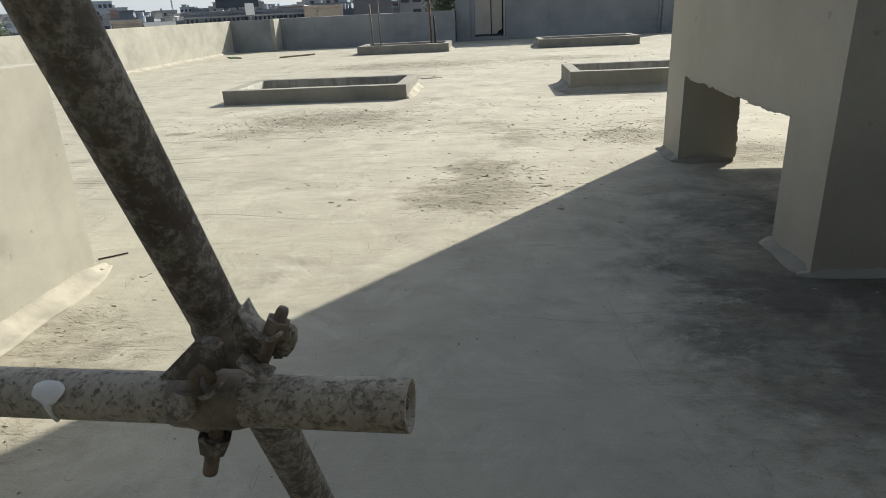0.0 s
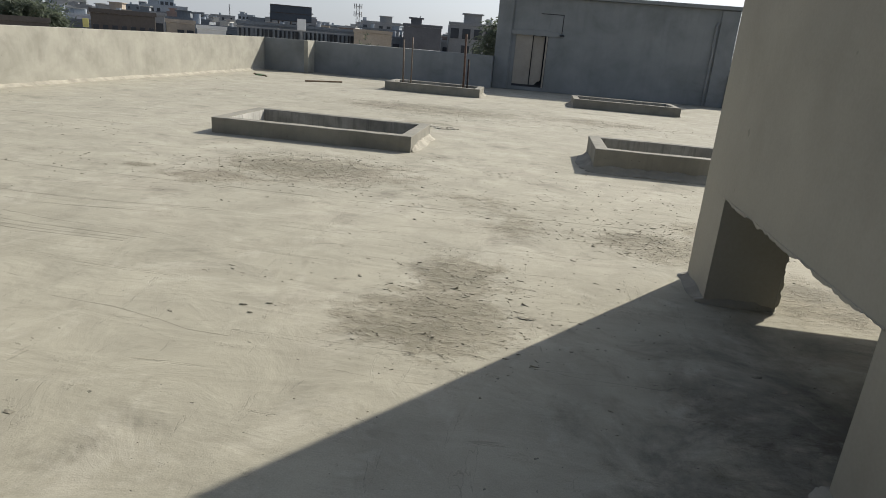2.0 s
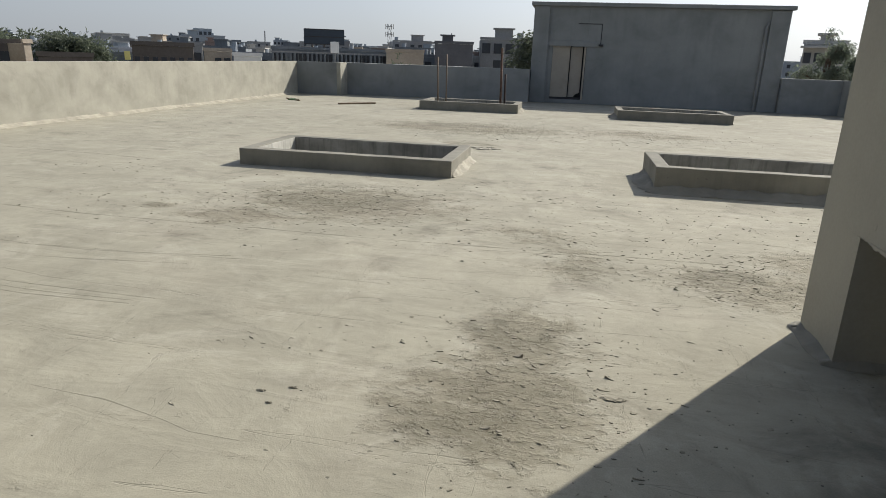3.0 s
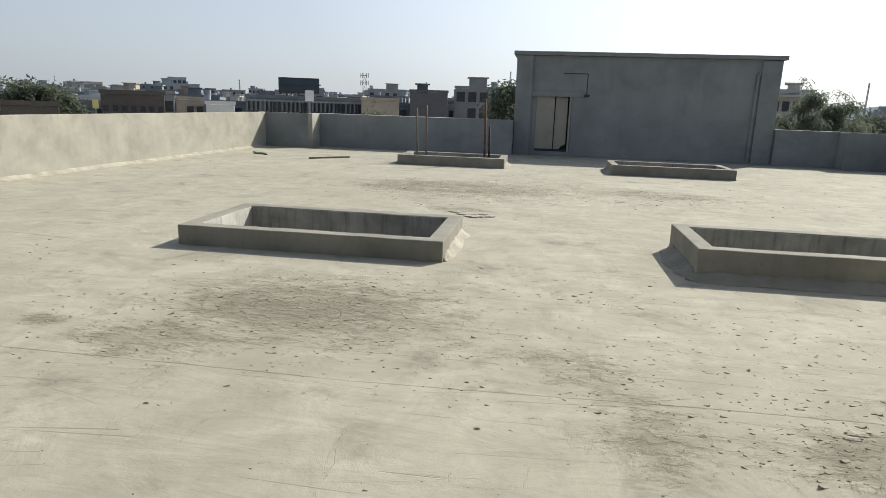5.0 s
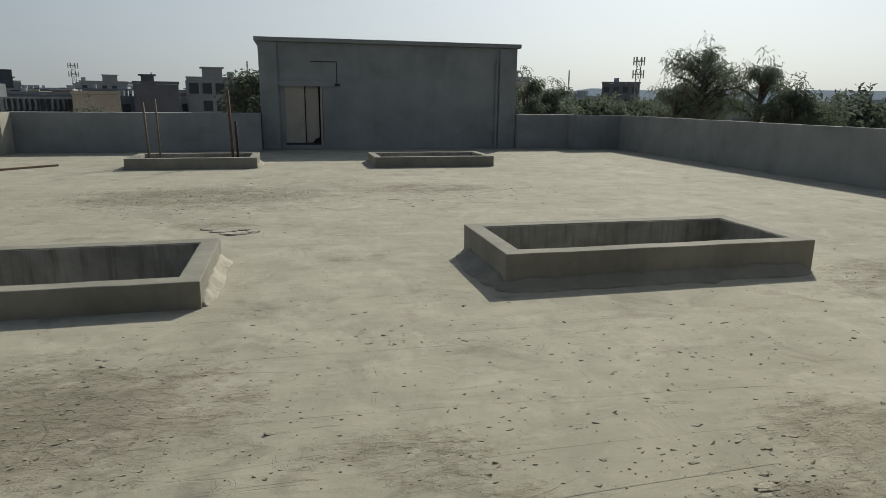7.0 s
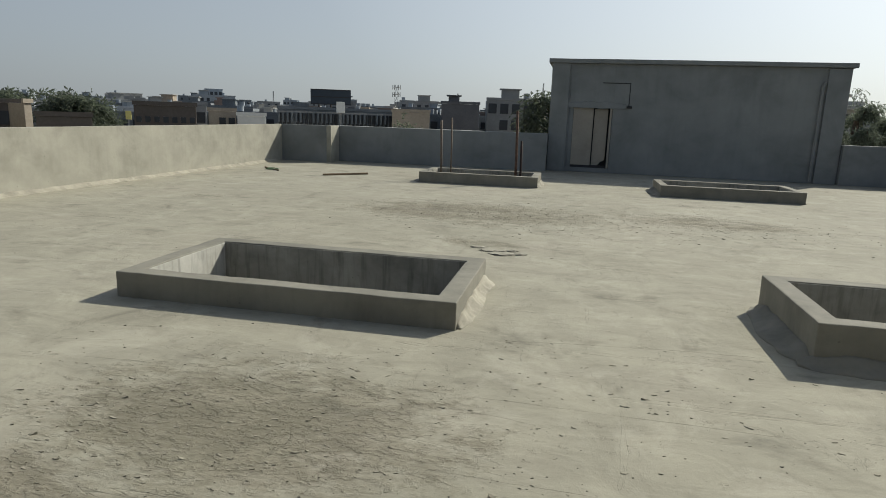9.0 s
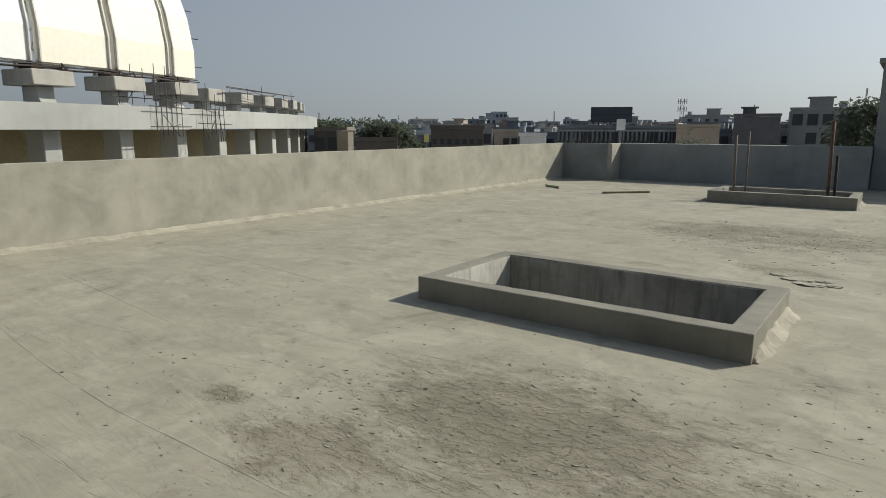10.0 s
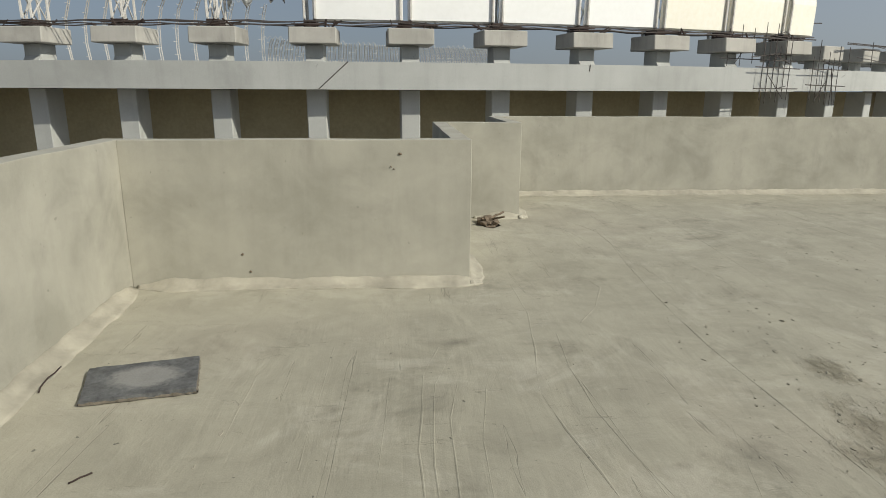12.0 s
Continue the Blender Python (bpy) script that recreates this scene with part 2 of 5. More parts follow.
def scaffold_steel(name="scaffold_steel", rust=((0.085, 0.068, 0.052), (0.16, 0.136, 0.105), (0.24, 0.212, 0.168)), crust=(0.37, 0.343, 0.282), cover=0.475):
    """Old tube: brown rusted steel, pale dried cement crust in flecks, pits where it has come away."""
    m = material(name, 0.78, 0.05)
    n = Nodes(m)
    o = n.tex.outputs["Object"]
    big = n.noise(7, 6, 0.6, vec=o, warp=0.4)
    mid = n.noise(62, 7, 0.7, vec=o, warp=0.25)
    fine = n.noise(190, 4, 0.65, vec=o)
    base = n.ramp(n.math("ADD", n.math("MULTIPLY", big, 0.5), n.math("MULTIPLY", mid, 0.5)), (0.38, rust[0]), (0.5, rust[1]), (0.6, rust[2]))
    flecks = n.math("ADD", n.math("MULTIPLY", mid, 0.55), n.math("ADD", n.math("MULTIPLY", fine, 0.25), n.math("MULTIPLY", big, 0.2)))
    splash = n.ramp(flecks, (cover, 0.0), (cover + 0.09, 1.0))
    base = n.mix(n.math("MULTIPLY", splash, 0.8), base, crust)
    pit = n.ramp(n.noise(150, 4, 0.62, vec=o, warp=0.3), (0.58, 1.0), (0.65, 0.3))
    base = n.mix(n.math("MULTIPLY", splash, 0.85), base, pit, "MULTIPLY")
    base = n.mix(0.35, base, n.ramp(fine, (0.32, 0.35), (0.6, 1.0)), "MULTIPLY")
    b1 = n.bump(n.math("MULTIPLY", splash, pit), 0.8, 0.0015)
    n.done(base, n.bump(fine, 0.5, 0.001, b1))
    return m


def leaf_mat(name, a, b):
    m = material(name, 0.65)
    n = Nodes(m)
    rnd = n.t.nodes.new("ShaderNodeNewGeometry").outputs["Random Per Island"]
    base = n.mix(0.6, n.ramp(rnd, (0.0, a), (1.0, b)), n.ramp(n.noise(0.8, 3), (0.3, a), (0.7, b)))
    n.done(base)
    tr = n.t.nodes.new("ShaderNodeBsdfTranslucent")
    n.link(base, tr.inputs["Color"])
    mx = n.t.nodes.new("ShaderNodeMixShader")
    mx.inputs[0].default_value = 0.55
    n.link(n.bsdf.outputs[0], mx.inputs[1])
    n.link(tr.outputs[0], mx.inputs[2])
    n.link(mx.outputs[0], n.t.nodes["Material Output"].inputs["Surface"])
    return m


def smeared_board():
    """Dark fibre board, mottled, with a dried cement smear in its middle."""
    m = material("dark_grey_board", 0.78)
    n = Nodes(m)
    o = n.tex.outputs["Object"]
    base = n.ramp(n.noise(16, 7, 0.7, vec=o), (0.35, (0.055, 0.056, 0.057)), (0.65, (0.135, 0.138, 0.138)))
    mp = n.t.nodes.new("ShaderNodeMapping")
    mp.inputs["Rotation"].default_value = (0, 0, 0.2)
    mp.inputs["Scale"].default_value = (1 / 0.17, 1 / 0.22, 0)
    n.link(o, mp.inputs["Vector"])
    ln = n.t.nodes.new("ShaderNodeVectorMath")
    ln.operation = "LENGTH"
    n.link(mp.outputs[0], ln.inputs[0])
    smear = n.ramp(n.math("ADD", n.math("MULTIPLY", ln.outputs["Value"], 0.5), n.math("MULTIPLY", n.noise(14, 8, 0.7, vec=o), 0.5)), (0.56, 1.0), (0.72, 0.0))
    base = n.mix(n.math("MULTIPLY", smear, 0.85), base, (0.245, 0.242, 0.228))
    fine = n.noise(90, 4, 0.6, vec=o)
    base = n.mix(0.25, base, n.ramp(fine, (0.35, 0.5), (0.6, 1.0)), "MULTIPLY")
    n.done(base, n.bump(fine, 0.3, 0.002))
    return m


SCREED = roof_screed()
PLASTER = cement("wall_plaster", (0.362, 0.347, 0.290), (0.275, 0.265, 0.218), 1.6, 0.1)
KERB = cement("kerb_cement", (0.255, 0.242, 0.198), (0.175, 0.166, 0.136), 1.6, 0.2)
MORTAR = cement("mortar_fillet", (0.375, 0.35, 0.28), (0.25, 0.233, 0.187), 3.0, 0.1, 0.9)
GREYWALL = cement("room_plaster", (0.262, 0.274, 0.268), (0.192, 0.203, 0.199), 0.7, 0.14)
TANKWALL = cement("tank_plaster", (0.31, 0.293, 0.24), (0.235, 0.222, 0.184), 0.6, 0.06)
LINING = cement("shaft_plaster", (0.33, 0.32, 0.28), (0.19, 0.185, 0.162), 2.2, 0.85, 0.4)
# paler plaster with sunlight put into its colour
SUNLITLINING = cement("sunlit_pale_shaft_plaster", (0.52, 0.51, 0.46), (0.36, 0.35, 0.31), 2.2, 0.7, 0.4)
STEEL = scaffold_steel()
CRUSTED = scaffold_steel("cement_crusted_steel", ((0.14, 0.115, 0.084), (0.21, 0.18, 0.136), (0.28, 0.248, 0.194)), (0.43, 0.393, 0.315), 0.415)
COUPLER = plain("caked_coupler_steel", (0.215, 0.182, 0.138), 0.82, 0.05, 0.5, 45, 0.5)
BOLT = plain("rusty_bolt", (0.16, 0.125, 0.092), 0.8, 0.1, 0.5, 60, 0.4)
RUST = plain("rusty_iron", (0.125, 0.075, 0.052), 0.85, 0.2, 0.5, 20, 0.4)
RUSTDARK = plain("dark_rusty_iron", (0.045, 0.03, 0.025), 0.85, 0.2, 0.4, 20, 0.4)
WHITEPAINT = plain("white_paint_splash", (0.75, 0.75, 0.72), 0.6, 0, 0.1, 30)
DOORPAINT = plain("door_paint", (0.33, 0.30, 0.25), 0.55, 0, 0.14, 2.2, 0.05)
DARKGAP = plain("dark_frame", (0.03, 0.03, 0.032), 0.7, 0, 0.3, 8)
WOOD = plain("weathered_timber", (0.22, 0.165, 0.11), 0.85, 0, 0.35, 9, 0.3)
GREENRAG = plain("green_plastic", (0.13, 0.20, 0.10), 0.6, 0, 0.4, 30)
BOARD = smeared_board()
BOARDEDGE = plain("board_edge", (0.14, 0.122, 0.095), 0.9, 0, 0.4, 40, 0.5)
PEBBLE = plain("cement_crumbs", (0.19, 0.17, 0.13), 0.95, 0, 0.4, 30, 0.4)
FLAKE = plain("screed_flakes", (0.29, 0.268, 0.208), 0.95, 0, 0.45, 14, 0.4)
CLOD = plain("crumbled_screed", (0.32, 0.297, 0.232), 0.95, 0, 0.45, 30, 0.4)
EARTH = plain("dark_soil", (0.15, 0.115, 0.08), 0.95, 0, 0.5, 25, 0.5)
STAND = cement("stadium_concrete", (0.395, 0.402, 0.385), (0.335, 0.342, 0.325), 0.15, 0.2)
STANDCAP = cement("stadium_cap_concrete", (0.40, 0.385, 0.35), (0.30, 0.29, 0.26), 0.3, 0.3)
STANDCAPTAN = cement("stadium_cap_tan", (0.40, 0.35, 0.26), (0.30, 0.26, 0.19), 0.3, 0.3)
INFILL = plain("brown_infill", (0.33, 0.285, 0.18), 0.9, 0, 0.12, 0.3, 0.1)
SHEET = plain("white_roof_sheet", (0.82, 0.82, 0.80), 0.5, 0, 0.03, 0.2, 0.02)
CREAMSHEET = plain("cream_roof_sheet", (0.80, 0.765, 0.655), 0.5, 0, 0.04, 0.2, 0.02)
TRUSS = plain("painted_truss_steel", (0.55, 0.53, 0.49), 0.6, 0.1, 0.2, 2)
DARKSTEEL = plain("dark_scaffold_steel", (0.07, 0.06, 0.055), 0.8, 0.2, 0.3, 3)
FARGROUND = plain("dusty_ground", (0.26, 0.235, 0.19), 0.95, 0, 0.4, 0.03, 0.1)
# leaf greens raised pale and greyish, distance haze put into the colour
LEAF = leaf_mat("tree_leaf", (0.12, 0.145, 0.105), (0.22, 0.25, 0.185))
LEAFDARK = leaf_mat("dark_tree_leaf", (0.085, 0.105, 0.075), (0.15, 0.175, 0.12))
# pale blue base and faint emission stand in for haze over the ridge
RIDGE = plain("haze_glow_ridge", (0.36, 0.42, 0.47), 0.95, 0, 0.1, 0.01, 0.0)
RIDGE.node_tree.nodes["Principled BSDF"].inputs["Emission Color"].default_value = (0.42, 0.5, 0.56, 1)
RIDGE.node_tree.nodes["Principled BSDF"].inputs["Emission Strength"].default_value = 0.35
BARK = plain("bark", (0.12, 0.09, 0.065), 0.95, 0, 0.4, 6, 0.4)
PANE = plain("dark_window", (0.035, 0.04, 0.048), 0.3, 0, 0.4, 0.5, 0.0)
BILL = plain("billboard_back", (0.05, 0.062, 0.075), 0.7, 0, 0.2, 0.3)
BILLWHITE = plain("white_sign", (0.78, 0.78, 0.74), 0.6, 0, 0.08, 0.5)
YELLOW = plain("yellow_board", (0.62, 0.56, 0.20), 0.7, 0, 0.2, 0.5)
# blue-grey holds distance haze; brown, dark and slate are deepened for shade
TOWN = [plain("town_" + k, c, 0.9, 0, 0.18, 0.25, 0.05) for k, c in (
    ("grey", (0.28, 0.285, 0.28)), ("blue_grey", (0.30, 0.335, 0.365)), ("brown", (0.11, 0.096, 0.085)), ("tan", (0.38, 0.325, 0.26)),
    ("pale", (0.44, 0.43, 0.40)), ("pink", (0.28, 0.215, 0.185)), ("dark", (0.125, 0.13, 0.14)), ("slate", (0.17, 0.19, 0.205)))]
GREY_T, BLUE_T, BROWN_T, TAN_T, PALE_T, PINK_T, DARK_T, SLATE_T = TOWN

# ---------------------------------------------------------------- building helpers


def to_object(name, bm, mat, parent=None, smooth=False):
    me = bpy.data.meshes.new(name)
    bm.normal_update()
    bm.to_mesh(me)
    bm.free()
    me.materials.append(mat)
    if smooth:
        for p in me.polygons:
            p.use_smooth = True
    ob = new(name, me)
    if parent:
        ob.parent = parent
    return ob


def part(name, bm, mat, parent, label="", smooth=False):
    ob = to_object(name, bm, mat, parent, smooth)
    return tagged(ob, label) if label else ob


def thing(name, label, category, at=(0, 0, 0), turn=0.0, group=""):
    e = new(name)
    e.empty_display_size = 0.2
    e.matrix_basis = pose(*at, 0, 0, turn)
    return tagged(e, label, category, group)


def shared(name, mesh, parent, m):
    ob = new(name, mesh)
    ob.parent = parent
    ob.matrix_basis = m
    return ob


def box(x0, x1, y0, y1, z0, z1, bevel=0.0, seg=1, bm=None):
    bm = bm or bmesh.new()
    r = bmesh.ops.create_cube(bm, size=1.0, matrix=Matrix.Translation(((x0 + x1) / 2, (y0 + y1) / 2, (z0 + z1) / 2)) @ Matrix.Diagonal((x1 - x0, y1 - y0, z1 - z0, 1)))
    if bevel:
        es = list({e for v in r["verts"] for e in v.link_edges})
        bmesh.ops.bevel(bm, geom=es, offset=bevel, segments=seg, affect="EDGES", profile=0.5)
    return bm


def rough_box(x0, x1, y0, y1, z0, z1, bevel=0.012, step=0.3, amp=0.006, freq=1.7):
    """A plastered block: worn rounded edges and slightly wavy faces."""
    bm = box(x0, x1, y0, y1, z0, z1, bevel, 2)
    for ax, (a, b) in enumerate(((x0, x1), (y0, y1), (z0, z1))):
        k = int((b - a) / step)
        no = [0, 0, 0]
        no[ax] = 1
        for i in range(1, k + 1):
            co = [0, 0, 0]
            co[ax] = a + (b - a) * i / (k + 1)
            bmesh.ops.bisect_plane(bm, geom=bm.verts[:] + bm.edges[:] + bm.faces[:], plane_co=co, plane_no=no)
    for v in bm.verts:
        v.co += amp * (noise.noise_vector(v.co * freq) + 0.5 * noise.noise_vector(v.co * freq * 5))
    return bm


def tube(points, radius, sides=10, bm=None, cap=True, radii=None):
    """A round bar or pipe along a line of points."""
    bm = bm or bmesh.new()
    pts = [Vector(p) for p in points]
    rings = []
    for i, p in enumerate(pts):
        d = (pts[min(i + 1, len(pts) - 1)] - pts[max(i - 1, 0)]).normalized()
        side = d.orthogonal().normalized() if not rings else (last - d * last.dot(d)).normalized()
        last = side
        up = d.cross(side)
        r = radii[i] if radii else radius
        rings.append([bm.verts.new(p + r * (math.cos(a) * side + math.sin(a) * up)) for a in (2 * math.pi * k / sides for k in range(sides))])
    for a, b in zip(rings, rings[1:]):
        for k in range(sides):
            bm.faces.new((a[k], a[(k + 1) % sides], b[(k + 1) % sides], b[k]))
    if cap:
        bm.faces.new(rings[0][::-1])
        bm.faces.new(rings[-1])
    return bm


def fillet(p0, p1, out, w=0.13, h=0.07, step=0.12, seed=0.0, bm=None, lumpy=0.0):
    """A hand-laid mortar fillet between floor and wall, uneven along its toe."""
    bm = bm or bmesh.new()
    p0, p1, out = Vector(p0), Vector(p1), Vector(out)
    k = max(2, int((p1 - p0).length / step))
    prev = None
    for i in range(k + 1):
        p = p0.lerp(p1, i / k)
        n1 = noise.noise(Vector((p.x * 2.3 + seed, p.y * 2.3, 1.0)))
        n2 = noise.noise(Vector((p.x * 5.0, p.y * 5.0 + seed, 7.0)))
        taper = min(1.0, 0.35 + 0.2 * min(i, k - i))
        ww, hh = taper * w * (1 + 0.35 * n1 + 0.15 * n2), taper * h * (1 + 0.3 * n2)
        row = [p - out * 0.02 + Vector((0, 0, -0.01)), p - out * 0.02 + Vector((0, 0, hh)), p + out * 0.012 + Vector((0, 0, hh)),
               p + out * ww * 0.5 + Vector((0, 0, hh * (0.42 + 0.15 * n1))), p + out * ww + Vector((0, 0, 0.008)), p + out * ww + Vector((0, 0, -0.01))]
        row = [bm.verts.new(v) for v in row]
        if prev:
            for a in range(len(row) - 1):
                bm.faces.new((prev[a], prev[a + 1], row[a + 1], row[a]))
        else:
            bm.faces.new(row)
        prev = row
    bm.faces.new(prev[::-1])
    bmesh.ops.recalc_face_normals(bm, faces=bm.faces[:])
    if lumpy:
        bmesh.ops.subdivide_edges(bm, edges=bm.edges[:], cuts=2, use_grid_fill=True)
        for v in bm.verts:
            q = v.co + p0
            v.co += lumpy * (1.3 * noise.noise_vector(q * 7) + 0.7 * noise.noise_vector(q * 19))
    return bm


def structure(ob, label, category):
    return tagged(ob, label, category, kind="structure")


# ---------------------------------------------------------------- roof slab and parapets
HP = 1.14
KERBS = {"A": (-4.23, -1.315, 9.0, 10.59, 0.22), "B": (1.17, 4.33, 9.05, 10.44, 0.305),
         "C": (-4.21, -1.37, 19.35, 20.84, 0.25), "D": (1.33, 4.28, 19.10, 20.60, 0.25)}
RIM = 0.165
# outline of the roof slab as rectangles: x0, x1, y0, y1
PLATES = [(-2.35, 10.5, -4.15, 2.0), (-5.7, 10.5, 2.0, 4.6), (-8.33, 10.5, 4.6, 5.5), (-10.0, 10.5, 5.5, 23.81), (-8.33, 10.5, 23.81, 24.2), (-8.33, 8.9, 24.2, 24.95), (-1.46, 6.88, 24.95, 29.0)]


def slab():
    holes = [(a + RIM, b - RIM, c + RIM, d - RIM) for a, b, c, d, _ in KERBS.values()]
    xs = sorted({v for p in PLATES + holes for v in p[:2]})
    ys = sorted({v for p in PLATES + holes for v in p[2:]})
    bm = bmesh.new()
    grid = {}

    def vert(i, j):
        if (i, j) not in grid:
            grid[i, j] = bm.verts.new((xs[i], ys[j], 0))
        return grid[i, j]

    for i in range(len(xs) - 1):
        for j in range(len(ys) - 1):
            cx, cy = (xs[i] + xs[i + 1]) / 2, (ys[j] + ys[j + 1]) / 2
            if any(a < cx < b and c < cy < d for a, b, c, d in PLATES) and not any(a < cx < b and c < cy < d for a, b, c, d in holes):
                bm.faces.new((vert(i, j), vert(i + 1, j), vert(i + 1, j + 1), vert(i, j + 1)))
    r = bmesh.ops.extrude_face_region(bm, geom=bm.faces[:])
    for g in r["geom"]:
        if isinstance(g, bmesh.types.BMVert):
            g.co.z -= 0.22
    bmesh.ops.recalc_face_normals(bm, faces=bm.faces[:])
    return bm


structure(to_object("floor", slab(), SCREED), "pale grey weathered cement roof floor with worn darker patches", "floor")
structure(to_object("lower_floor", box(-9.8, 10.3, -4, 24.6, -3.4, -3.2), KERB), "grey concrete storey floor below the roof openings", "floor")

WALLS = [(-2.35, -2.2, -4.0, 2.28), (-5.7, -2.35, 1.96, 2.11), (-5.7, -5.55, 2.11, 4.75), (-8.33, -5.7, 4.6, 4.75), (-8.33, -8.18, 4.75, 5.65), (-10.0, -8.33, 5.5, 5.65),
         (-10.0, -9.85, 5.65, 23.66), (-10.0, -8.33, 23.66, 23.81), (-8.33, -8.18, 23.66, 24.38), (-8.33, -1.46, 24.38, 24.92), (6.88, 8.75, 24.7, 24.95), (8.75, 8.9, 24.2, 24.85),
         (8.75, 10.5, 24.05, 24.2), (10.35, 10.5, -4.0, 24.05), (-2.35, 10.5, -4.15, -4.0)]


def skewed(bm, on):
    """The short parapet by the corner runs a little out of square."""
    if on:
        for v in bm.verts:
            v.co.y += (v.co.x + 5.55) * 0.05
    return bm


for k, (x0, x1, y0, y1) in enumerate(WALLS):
    # shade put into colour: unlit parapets go grey, sunlit parapet_9 keeps pale plaster
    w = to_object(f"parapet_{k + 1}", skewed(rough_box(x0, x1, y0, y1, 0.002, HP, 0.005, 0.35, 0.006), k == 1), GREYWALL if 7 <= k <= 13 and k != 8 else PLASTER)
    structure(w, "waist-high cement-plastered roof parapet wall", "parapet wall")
    f = to_object(f"facade_wall_{k + 1}", box(x0, x1, y0, y1, -14, -0.222), GREYWALL)
    structure(f, "plain grey outer wall of the building below", "wall")

FILLETS = [((-2.2, -3.9, 0), (-2.2, 2.36, 0), (1, 0, 0)), ((-5.5, 2.11, 0), (-2.15, 2.28, 0), (0, 1, 0)), ((-5.55, 2.15, 0), (-5.55, 4.85, 0), (1, 0, 0)),
           ((-5.46, 4.76, 0), (-6.6, 4.76, 0), (0, 1, 0)), ((-8.18, 5.1, 0), (-8.18, 5.75, 0), (1, 0, 0)), ((-8.09, 5.66, 0), (-9.7, 5.66, 0), (0, 1, 0)), ((-9.85, 5.7, 0), (-9.85, 23.6, 0), (1, 0, 0))]
for k, (a, b, o) in enumerate(FILLETS):
    structure(to_object(f"trim_fillet_{k + 1}", fillet(a, b, o, 0.13, 0.065, 0.07, k * 3.1, None, 0.007), MORTAR, None, True), "cream mortar fillet along the foot of the parapet", "trim")

def wall_spall(x, y, z, r, seed):
    """A small chipped hole in a parapet's plaster."""
    rnd = random.Random(seed)
    e = thing("plaster_chip", "small dark chipped hole in the parapet plaster", "plaster chip", (x, y, z))
    bm = bmesh.new()
    ring = [bm.verts.new((0.004, r * rnd.uniform(0.5, 1.2) * math.cos(a), r * rnd.uniform(0.5, 1.2) * math.sin(a))) for a in (2 * math.pi * k / 9 for k in range(9))]
    c = bm.verts.new((0.011, 0, 0))
    for k in range(9):
        bm.faces.new((ring[k], ring[(k + 1) % 9], c))
    part("chip", bm, EARTH, e)


for k, (y, z, r) in enumerate(((4.198, 1.036, 0.013), (4.128, 0.938, 0.009), (4.15, 0.92, 0.007), (2.968, 0.26, 0.012), (3.021, 0.12, 0.01))):
    wall_spall(-5.548, y, z, r, k)

# unseen plain walls and slab closing the south, added to block its skylight
structure(to_object("sky_block_wall_south", rough_box(-2.35, 10.5, -4.3, -4.152, 0.002, 3.0, 0.01, 0.6, 0.004), GREYWALL), "plain grey plastered back wall of an added unseen sky blocker", "wall")
structure(to_object("sky_block_wall_east", rough_box(10.52, 10.66, -4.15, -1.1, 0.002, 3.0, 0.01, 0.6, 0.004), GREYWALL), "plain grey plastered side wall of an added unseen sky blocker", "wall")
structure(to_object("ceiling", rough_box(-2.6, 10.7, -4.3, -1.15, 3.002, 3.2, 0.01, 0.8, 0.004), GREYWALL), "plain grey concrete slab of an added unseen sky blocker", "ceiling")

# ---------------------------------------------------------------- kerbs round the roof openings


def kerb_ring(lx, ly, h):
    """The upstand of one opening: a plastered ring with worn arrises."""
    bm = bmesh.new()
    rings = []
    for inset, z in ((0, -0.5), (0, h), (RIM, h), (RIM, -0.5)):
        rings.append([bm.verts.new(p) for p in ((inset, inset, z), (lx - inset, inset, z), (lx - inset, ly - inset, z), (inset, ly - inset, z))])
    for a, b in zip(rings, rings[1:] + rings[:1]):
        for k in range(4):
            bm.faces.new((a[k], a[(k + 1) % 4], b[(k + 1) % 4], b[k]))
    bmesh.ops.recalc_face_normals(bm, faces=bm.faces[:])
    sharp = [e for e in bm.edges if abs(e.calc_face_angle(0)) > 1.0 and max(v.co.z for v in e.verts) > 0]
    bmesh.ops.bevel(bm, geom=sharp, offset=0.009, segments=2, affect="EDGES", profile=0.5)
    for ax, length in ((0, lx), (1, ly)):
        no = [0, 0, 0]
        no[ax] = 1
        for i in range(1, int(length / 0.12)):
            co = [0, 0, 0]
            co[ax] = i * 0.12
            bmesh.ops.bisect_plane(bm, geom=bm.verts[:] + bm.edges[:] + bm.faces[:], plane_co=co, plane_no=no)
    bmesh.ops.bisect_plane(bm, geom=bm.verts[:] + bm.edges[:] + bm.faces[:], plane_co=(0, 0, h * 0.5), plane_no=(0, 0, 1))
    for v in bm.verts:
        v.co += 0.004 * noise.noise_vector(v.co * 2.4) + 0.003 * noise.noise_vector(v.co * 9)
    return bm


